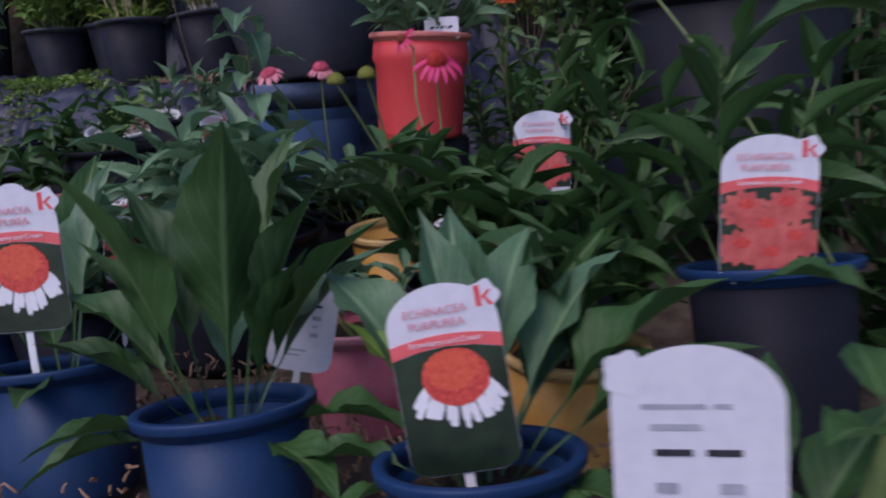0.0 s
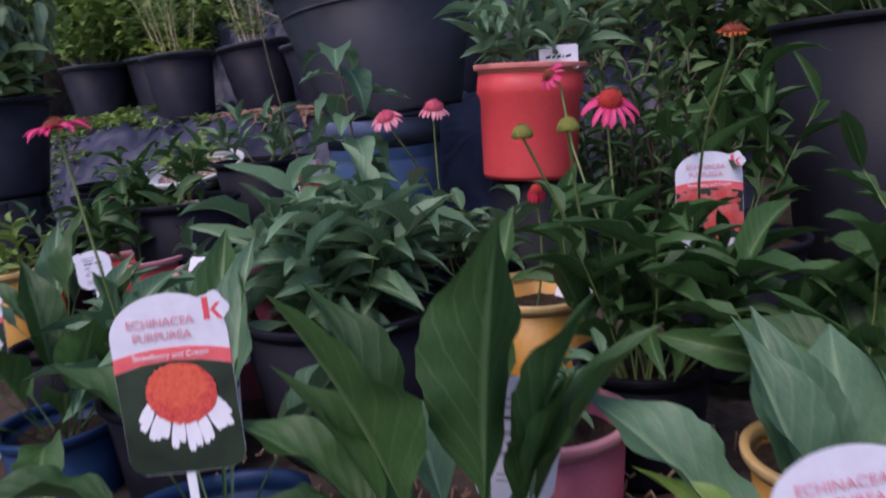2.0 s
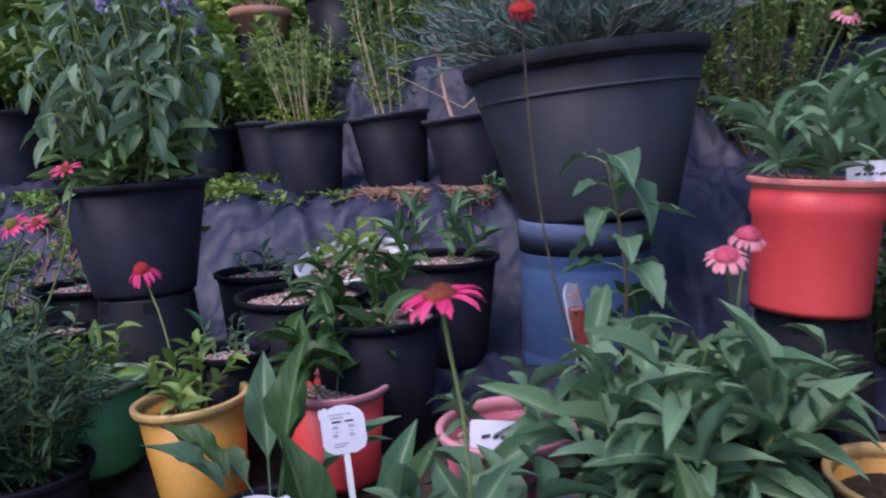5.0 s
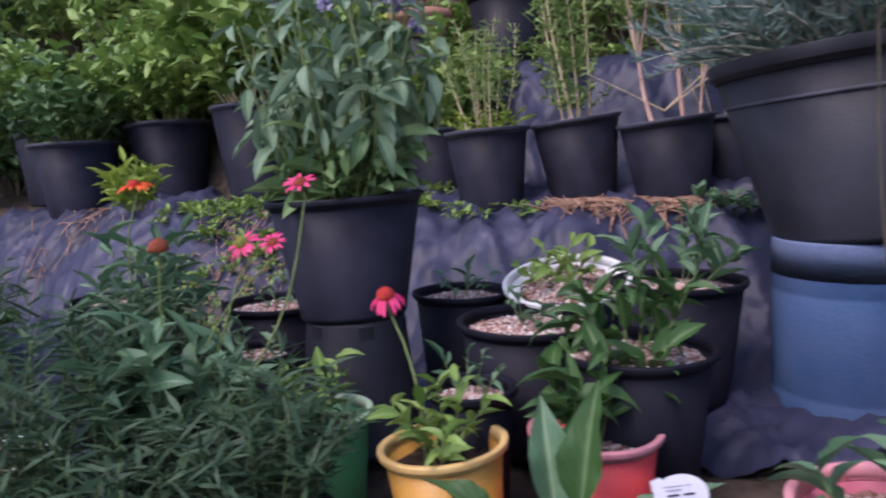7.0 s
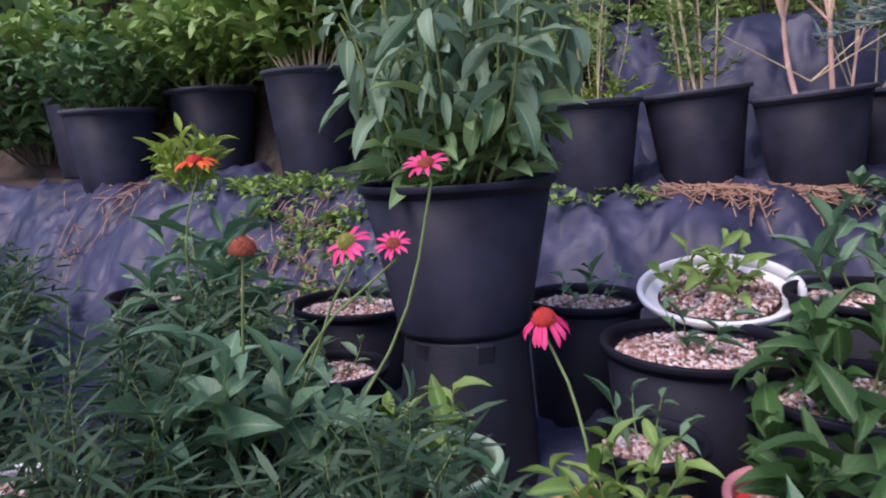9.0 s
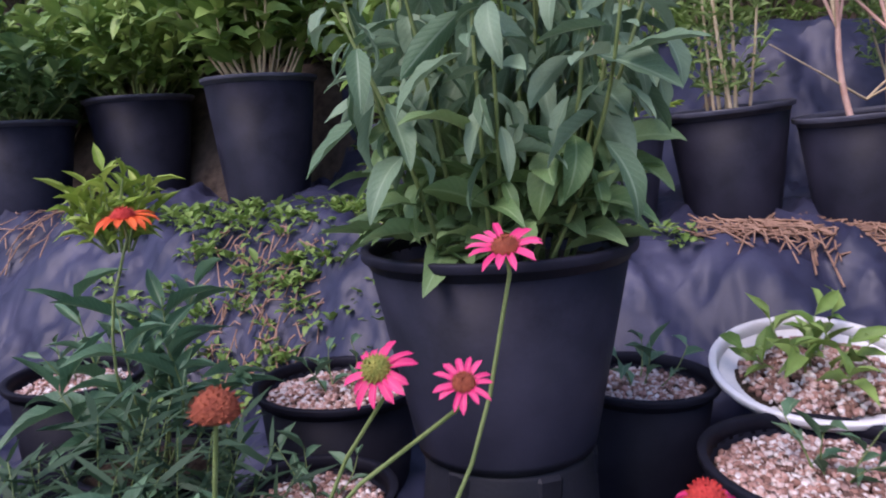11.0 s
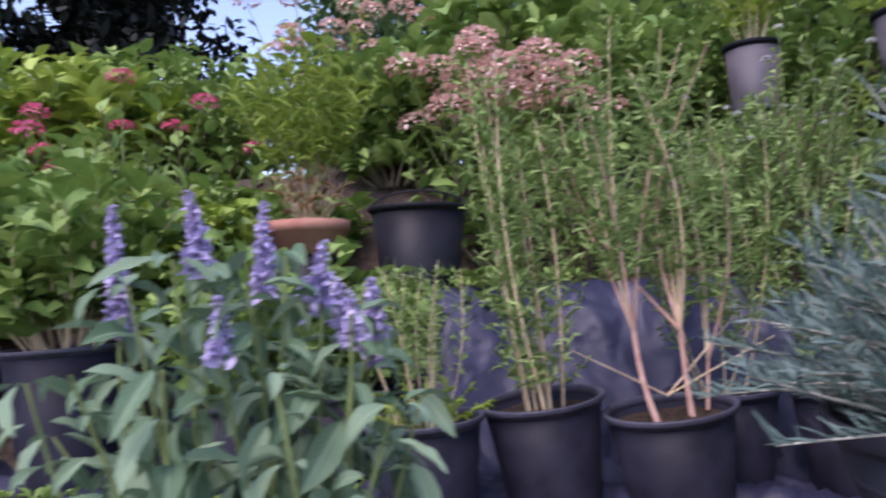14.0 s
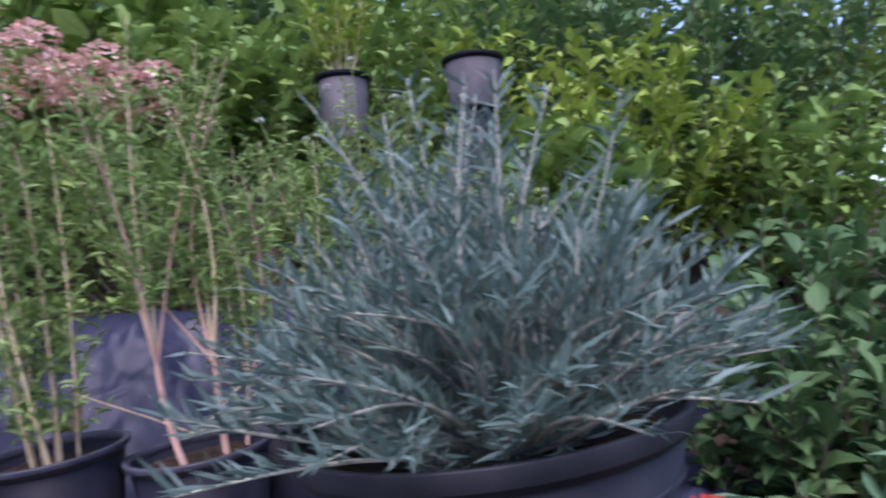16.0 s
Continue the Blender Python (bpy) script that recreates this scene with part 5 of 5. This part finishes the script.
cane_shrub(bank[0], 10, 0.36, 0.14, 70, per=30, leaf=0.022, bare=0.4, thick=0.0024)
bush(bank[0], SOIL_Z[bank[0].name], 0.09, 0.13, 14, 9, 0.035, BLADE, LIME, 71, ratio=0.15)
cane_shrub(bank[1], 7, 0.70, 0.085, 72, per=72, thick=0.0042, bare=0.1, leaf=0.034)


def forked_shrub(ob, seed=73):
    """Two pinkish trunks that fork low down into long switches with narrow leaves."""
    rng = np.random.default_rng(seed)
    z = SOIL_Z[ob.name]
    leaves = Soup()
    for x, y, fork, arms in ((-0.03, -0.02, 0.185, 6), (0.045, 0.01, 0.17, 5), (0.09, 0.05, 0.1, 3)):
        top = np.array([x * 1.3 - 0.012, y, z + fork])
        bare_stem(ob, stem_line((x, y, z), top, 0.03, rng, 7), 0.0064 if arms > 3 else 0.004, 0.005 if arms > 3 else 0.003, PINKBARK, "trunk")
        for i in range(arms):
            a = 2 * math.pi * i / arms + x * 30
            lean = 0.05 + 0.13 * (i % 2)
            tip = top + np.array([lean * math.cos(a), lean * math.sin(a), 0.42 + 0.2 * rng.uniform() - lean * 0.4])
            line = stem_line(top, tip, 0.06, rng, 10)
            bare_stem(ob, line, 0.0036, 0.0011, PINKBARK if i % 2 else TWIG, "branch")
            for b in range(20):
                t = 0.25 + 0.75 * b / 20
                k = min(int(t * 9), 8)
                d = polar(b * 2.4 + i, rng.uniform(0.4, 1.1))
                tw = stem_line(line[k], line[k] + d * 0.10 * rng.uniform(0.5, 1.2), 0.08, rng, 5)
                leaves.tube(tw, 0.0009, 0.0005, 4)
                for j in range(7):
                    p = tw[min(j // 2, 4)]
                    leaves.leaf(SMALL[rng.integers(3)], grow(p, polar(j * 2.4, rng.uniform(-0.2, 0.9)) + d * 0.5, 0.032 * rng.uniform(0.6, 1.2), 0.0065, spin=rng.normal()))
    for a, el in ((200, 28), (330, 22), (20, 30)):
        d = polar(radians(a), radians(el))
        bare_stem(ob, [np.array([0, 0, z + 0.05]), np.array([0, 0, z + 0.06]) + d * 0.1, np.array([0, 0, z + 0.07]) + d * 0.22], 0.0024, 0.001, TWIG, "branch")
    tagged(piece("foliage", leaves.mesh("foliage", WILLOW), ob), kind="stuff")


forked_shrub(bank[2])
cane_shrub(bank[3], 5, 0.60, 0.16, 74, per=110, thick=0.003, bare=0.25)
cane_shrub(bank[4], 6, 0.5, 0.2, 75, per=110, thick=0.003, bare=0.2)
for k, (i, hh, rr, st, sz, mat) in enumerate(((5, 0.50, 0.30, 24, 0.11, SHRUB), (6, 0.38, 0.34, 34, 0.08, SHRUB), (7, 0.28, 0.28, 26, 0.07, DEEP), (8, 0.42, 0.22, 18, 0.065, SHRUB), (9, 0.36, 0.22, 18, 0.06, SHRUB), (10, 0.4, 0.35, 24, 0.08, SHRUB))):
    bush(bank[i], SOIL_Z[bank[i].name], hh, rr, st, 22, sz, OVAL, mat, 80 + k, ratio=0.5, start=0.2, thick=0.004, stem_mat=TWIG if i == 5 else GSTEM)

# ---- upper terrace and background ----
def box_planter(x, y, rim, w, h):
    ob = thing("terracotta_planter", pose(x, y, rim - h, 0, 0, 8), "terracotta planter with dry canes and feathery green tops", "planter")
    v, f = lathe([(0.001, 0.0), (w * 0.40, 0.0), (w * 0.5, h - 0.03), (w * 0.53, h - 0.028), (w * 0.53, h), (w * 0.49, h), (w * 0.47, h - 0.03), (w * 0.38, 0.012), (0.001, 0.012)], 36)
    piece("pot", raw_mesh("pot", v, f, TERRA), ob)
    piece("soil", soil_mesh(w * 0.46, h - 0.03, SOIL, 5), ob)
    SOIL_Z[ob.name] = h - 0.03
    return ob


upturned_pot(-1.67, 3.12, 1.472, 0.2, 1.472 - float(ground_height(-1.67, 3.12)), TUB, "upturned black pot under a terracotta planter")
planter = box_planter(-1.67, 3.12, 1.566, 0.218, 0.092)
bush(planter, SOIL_Z[planter.name], 0.22, 0.12, 30, 3, 0.05, BLADE, TANLEAF, 90, stem_mat=TWIG, ratio=0.12)
bush(planter, SOIL_Z[planter.name] + 0.15, 0.36, 0.22, 40, 22, 0.05, BLADE, LIME, 91, ratio=0.12, start=0.15)
def bucket(x, y, rim, d, h):
    ob = pot(x, y, rim, d, h, TUB, "black bucket with a wire bail handle", name="bucket", category="bucket", fill="soil", rot=0)
    a = np.linspace(0, math.pi, 15)
    bare_stem(ob, np.stack([d / 2 * np.cos(a), 0 * a, h - 0.01 + 0.06 * np.sin(a)], -1), 0.003, 0.003, TUB, "handle")


bucket(-1.365, 3.17, 1.60, 0.28, 1.60 - float(ground_height(-1.365, 3.17)))


def shrub(x, y, base, height, radius, stems, per, size, tpls, mat, seed, name, label, category="shrub", ratio=0.45, thick=0.006, stem_mat=DSTEM, start=0.15):
    ob = thing(name, pose(x, y, base), label, category)
    bush(ob, -0.02, height, radius, stems, per, size, tpls, mat, seed, stem_mat, ratio, (0, 0), start, thick)
    return ob


def flower_clusters(ob, count, height, radius, size, mat, seed, lo=0.75):
    rng = np.random.default_rng(seed)
    for i in range(count):
        a, q = 2.39996 * i + seed, math.sqrt((i + 0.5) / count)
        c = np.array([radius * q * math.cos(a), radius * q * math.sin(a), height * rng.uniform(lo, 1.08) * (1 - 0.2 * q * q)])
        s = Soup()
        for j in range(70):
            d = polar(j * 2.4, math.asin(rng.uniform(-0.2, 1)))
            s.leaf(SMALL[1], grow(c + d * size * [1, 1, 0.6], d + rng.normal(size=3) * 0.4, size * 0.42, size * 0.34))
        head = piece("flower_head", s.mesh("flower_head", mat), ob)
        v, f = tube([c * [0.6, 0.6, 0.5], c * [0.85, 0.85, 0.8], c], 0.0022, 0.0014, 5)
        piece("stalk", raw_mesh("stalk", v, f, GSTEM), head)


g = lambda x, y: float(ground_height(x, y))
shrub(-1.47, 2.96, g(-1.47, 2.96), 0.24, 0.2, 26, 18, 0.042, OVAL, SHRUB, 97, "leafy_shrub", "low green plants beside a black bucket")
shrub(-1.66, 2.96, g(-1.66, 2.96), 0.27, 0.2, 26, 18, 0.042, OVAL, SHRUB, 98, "leafy_shrub", "low green plants before the terracotta planter")
shrub(-1.72, 2.98, g(-1.72, 2.98), 0.34, 0.24, 26, 20, 0.05, OVAL, SHRUB, 99, "leafy_shrub", "low green plants under the terracotta planter")
hy = shrub(-1.08, 3.50, g(-1.08, 3.5), 0.62, 0.36, 26, 14, 0.09, OVAL, SHRUB, 100, "hydrangea", "hydrangea with faded pink flower heads", "hydrangea")
flower_clusters(hy, 34, 0.70, 0.36, 0.055, HYDRANGEA, 3)
hy2 = shrub(-2.45, 3.75, g(-2.45, 3.75), 0.70, 0.55, 30, 16, 0.11, OVAL, SHRUB, 101, "hydrangea", "green hydrangea with a few pink flower heads", "hydrangea")
flower_clusters(hy2, 7, 0.78, 0.5, 0.04, HOTPINK, 5)
hy3 = shrub(-3.3, 4.1, g(-3.3, 4.1), 0.6, 0.6, 30, 16, 0.10, OVAL, SHRUB, 102, "hydrangea", "spreading hydrangea with hot pink flower heads", "hydrangea")
flower_clusters(hy3, 8, 0.66, 0.55, 0.045, HOTPINK, 8)
hy4 = shrub(-1.75, 4.3, g(-1.75, 4.3), 0.75, 0.45, 26, 14, 0.09, OVAL, LIME, 103, "hydrangea", "tall shrub with salmon flower heads", "hydrangea")
flower_clusters(hy4, 14, 0.85, 0.45, 0.05, HYDRANGEA, 11)
sh1 = shrub(-0.85, 3.35, g(-0.85, 3.35), 0.5, 0.3, 26, 16, 0.05, SMALL, SHRUB, 104, "leafy_shrub", "green leafy shrub on the upper bank", ratio=0.4)
sh2 = shrub(-0.35, 3.05, g(-0.35, 3.05), 0.68, 0.34, 40, 60, 0.042, SMALL, WILLOW, 105, "white_flowered_shrub", "fine green shrub with tiny white flowers", ratio=0.3)
flower_clusters(sh2, 26, 0.68, 0.34, 0.010, WHITEFL, 4, 0.6)
sh3 = shrub(0.05, 2.85, g(0.05, 2.85), 0.75, 0.36, 44, 64, 0.042, SMALL, WILLOW, 106, "white_flowered_shrub", "fine green shrub with tiny white flowers beside the tub", ratio=0.3)
flower_clusters(sh3, 26, 0.75, 0.36, 0.010, WHITEFL, 6, 0.6)
shrub(0.75, 3.4, g(0.75, 3.4), 1.0, 0.62, 60, 44, 0.085, OVAL, LIME, 107, "leafy_shrub", "tall bright yellow-green shrub", ratio=0.45)
shrub(1.5, 3.6, g(1.5, 3.6), 1.2, 0.75, 60, 44, 0.09, OVAL, DEEP, 108, "leafy_shrub", "broad dark green shrub behind the tub", ratio=0.45)
shrub(0.35, 2.25, g(0.35, 2.25), 0.62, 0.34, 36, 30, 0.08, OVAL, DEEP, 109, "leafy_shrub", "dark leafy green shrub beside the black tub", ratio=0.5)
shrub(0.85, 2.5, g(0.85, 2.5), 0.75, 0.42, 40, 32, 0.085, OVAL, DEEP, 110, "leafy_shrub", "leafy green shrub on the bank", ratio=0.5)
shrub(0.05, 1.95, g(0.05, 1.95), 0.55, 0.28, 34, 18, 0.07, SMALL, DEEP, 111, "leafy_shrub", "dark green leafy plant behind the red pot", ratio=0.3)
shrub(0.75, 1.7, g(0.75, 1.7), 0.8, 0.4, 36, 18, 0.09, OVAL, DEEP, 112, "leafy_shrub", "dark green leafy shrub beside a black tub", ratio=0.5)
shrub(0.62, 1.05, g(0.62, 1.05), 0.6, 0.28, 24, 14, 0.09, OVAL, ECHI, 113, "leafy_shrub", "dark leafy plant with heart-shaped leaves", ratio=0.55)
for i, (x, rim, y) in enumerate(((-0.28, 2.11, 3.42), (0.105, 2.135, 3.22))):
    h = 0.22 if i == 0 else 0.17
    stand = upturned_pot(x, y, rim - h, 0.15, rim - h - g(x, y), TUB, "tall black stand under a small pot")
    p = pot(x, y, rim, 0.18 if i == 0 else 0.205, h, GREYPOT, "small dusty black pot raised above the shrubs", deep=0.02, rimmat=BLACK)
    bush(p, SOIL_Z[p.name], 0.42 if i == 0 else 0.1, 0.14, 14 if i == 0 else 5, 14, 0.07, SMALL, LIME, 120 + i, ratio=0.35, stem_mat=TWIG)
for i, (x, y, hh, rr, mat) in enumerate(((-4.2, 4.6, 1.0, 0.8, SHRUB), (-3.9, 3.6, 0.7, 0.5, DEEP), (-2.7, 5.0, 0.8, 0.7, SHRUB), (-0.6, 4.6, 1.0, 0.6, SHRUB), (0.3, 4.7, 1.1, 0.7, SHRUB), (1.4, 4.9, 1.3, 0.9, DEEP), (2.4, 4.0, 1.3, 0.9, SHRUB), (2.2, 2.6, 1.2, 0.7, DEEP), (-5.2, 3.6, 1.0, 0.8, DEEP), (-4.6, 2.6, 0.7, 0.6, DEEP), (-3.6, 2.2, 0.5, 0.45, DEEP), (-2.9, 1.9, 0.45, 0.35, DEEP))):
    shrub(x, y, g(x, y), hh, rr, 50, 34, 0.11, OVAL, mat, 130 + i, "leafy_shrub", "dense green leafy shrub", ratio=0.5)


# hedge along the upper terrace
for i, (x, y, hh, rr, mat) in enumerate(((-1.9, 3.55, 0.42, 0.35, SHRUB), (-2.1, 3.3, 0.36, 0.3, LIME), (-0.7, 3.75, 0.6, 0.4, SHRUB), (-0.2, 3.45, 0.5, 0.35, SHRUB), (0.35, 3.1, 0.6, 0.35, SHRUB), (-2.7, 3.5, 0.45, 0.4, SHRUB), (-3.3, 3.5, 0.5, 0.45, DEEP), (-1.45, 3.75, 0.55, 0.35, SHRUB), (-0.95, 4.1, 0.8, 0.5, SHRUB), (1.2, 3.0, 0.85, 0.45, SHRUB),
                                         (-3.0, 4.6, 0.65, 0.55, LIME), (-0.25, 5.4, 1.6, 0.9, DEEP), (0.9, 5.4, 1.8, 1.0, SHRUB), (-1.2, 5.6, 1.4, 0.8, DEEP), (2.2, 5.4, 2.0, 1.1, SHRUB), (-5.0, 5.6, 1.3, 1.0, DEEP), (-6.4, 4.6, 1.2, 1.0, DEEP), (3.4, 4.6, 1.8, 1.0, DEEP), (-4.1, 6.2, 1.15, 0.8, LIME), (-2.9, 6.0, 1.0, 0.7, SHRUB))):
    shrub(x, y, g(x, y), hh, rr, 44, 34, 0.09 if y < 4 else 0.14, OVAL, mat, 170 + i, "leafy_shrub", "thick green shrub on the upper terrace", ratio=0.5)


def tree(x, y, height, crown, seed, mat, label, trunk=0.12, bark=BARK, leaves=7000, size=0.22, low=0.35):
    """A tapered trunk with limbs and clumps of leaves on the twigs, with gaps between."""
    rng = np.random.default_rng(seed)
    ob = thing("tree", at_pose(x, y), label, "tree")
    w, f = Soup(), Soup()
    line = stem_line((0, 0, -0.1), (rng.normal() * 0.2, rng.normal() * 0.2, height * 0.9), 0.03, rng, 12)
    w.tube(line, trunk, trunk * 0.2, 10)
    limbs = 34
    for i in range(limbs):
        t = low + (1 - low) * i / limbs
        k = min(int(t * 11), 10)
        d = polar(2.4 * i, rng.uniform(-0.1, 0.6))
        end = line[k] + d * crown * (1.15 - t * 0.6) * rng.uniform(0.6, 1.1)
        lim = stem_line(line[k], end, 0.08, rng, 7)
        w.tube(lim, trunk * 0.28, trunk * 0.05, 5)
        for j in range(leaves // limbs):
            p = lim[rng.integers(2, 7)] + rng.normal(size=3) * crown * 0.13
            f.leaf(TREELEAF[rng.integers(2)], grow(p, rng.normal(size=3), size * rng.uniform(0.6, 1.2), size * 0.45))
    piece("trunk", w.mesh("trunk", bark), ob)
    tagged(piece("crown", f.mesh("crown", mat), ob), kind="stuff")


for i, (x, y, hh, cr) in enumerate(((-5.6, 10.5, 6.0, 1.7), (-8.5, 9.5, 5, 2.0), (-2.2, 13.0, 4.6, 2.2), (0.5, 9.5, 4.0, 2.0), (3.5, 8.5, 4.0, 2.2), (-11.5, 11, 5, 2.2), (-4.9, 9.2, 6.0, 1.0), (-6.9, 8.2, 4.4, 1.7))):
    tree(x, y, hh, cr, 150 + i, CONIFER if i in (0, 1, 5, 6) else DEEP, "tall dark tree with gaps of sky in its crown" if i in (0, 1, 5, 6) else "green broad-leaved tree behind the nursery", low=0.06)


# ---- weeds, straw and litter ----
def weeds(x0, x1, y0, y1, count, size, mat, seed, label):
    rng = np.random.default_rng(seed)
    s = Soup()
    for _ in range(count):
        x, y = rng.uniform(x0, x1), rng.uniform(y0, y1)
        z = g(x, y) + 0.045
        for j in range(9):
            d = polar(j * 2.4 + x * 50, rng.uniform(0.1, 1.1))
            L = size * rng.uniform(0.5, 1.2)
            s.leaf(OVAL[rng.integers(3)], grow(np.array([x, y, z]) + d * size * 0.5, d, L, L * 0.5))
    tagged(new("weeds", s.mesh("weeds", mat)), label, "weeds", kind="stuff")


weeds(-2.5, -1.5, 2.42, 2.78, 200, 0.034, SHRUB, 200, "low green weeds on the bank before the pots")
weeds(-2.35, -1.62, 2.22, 2.48, 110, 0.028, SHRUB, 205, "small green weeds creeping over the fabric slope")
weeds(-1.45, -1.2, 2.34, 2.46, 10, 0.03, SHRUB, 201, "small weeds at the foot of the pots")
weeds(-0.85, -0.45, 2.30, 2.42, 16, 0.045, ECHI2, 202, "dark weeds beside the tub")
weeds(-2.0, -1.1, 2.98, 3.3, 130, 0.04, SHRUB, 203, "green weeds under the terracotta planter")
weeds(-1.1, -0.6, 3.1, 3.25, 26, 0.03, SHRUB, 204, "green weeds along the upper fabric edge")


def straw(x0, x1, y0, y1, count, long, seed, label, mat=STRAW):
    rng = np.random.default_rng(seed)
    s = Soup()
    for _ in range(count):
        x, y = x0 + (x1 - x0) * rng.beta(2, 2), y0 + (y1 - y0) * rng.beta(2, 2)
        a, L = rng.uniform(0, 6.28), long * rng.uniform(0.3, 1.1)
        p = [(x + L * t * math.cos(a), y + L * t * math.sin(a), g(x + L * t * math.cos(a), y + L * t * math.sin(a)) + 0.045 + 0.02 * rng.uniform()) for t in (-0.5, 0, 0.5)]
        s.tube(p, 0.0022, 0.0014, 4)
    tagged(new("straw_litter", s.mesh("straw_litter", mat)), label, "straw", kind="stuff")


straw(-1.2, -0.72, 2.33, 2.50, 260, 0.14, 210, "dry brown straw heaped on the fabric")
straw(-2.3, -1.7, 2.4, 2.6, 90, 0.06, 211, "dry brown litter on the bank")
straw(-2.45, -1.65, 2.25, 2.5, 150, 0.05, 214, "dry brown litter strewn over the fabric slope")
straw(-3.2, -2.6, 2.6, 2.9, 60, 0.1, 212, "dry brown litter beside black pots")
straw(-0.8, 0.3, 0.45, 1.1, 700, 0.018, 213, "wood chips on the earth between the pots")
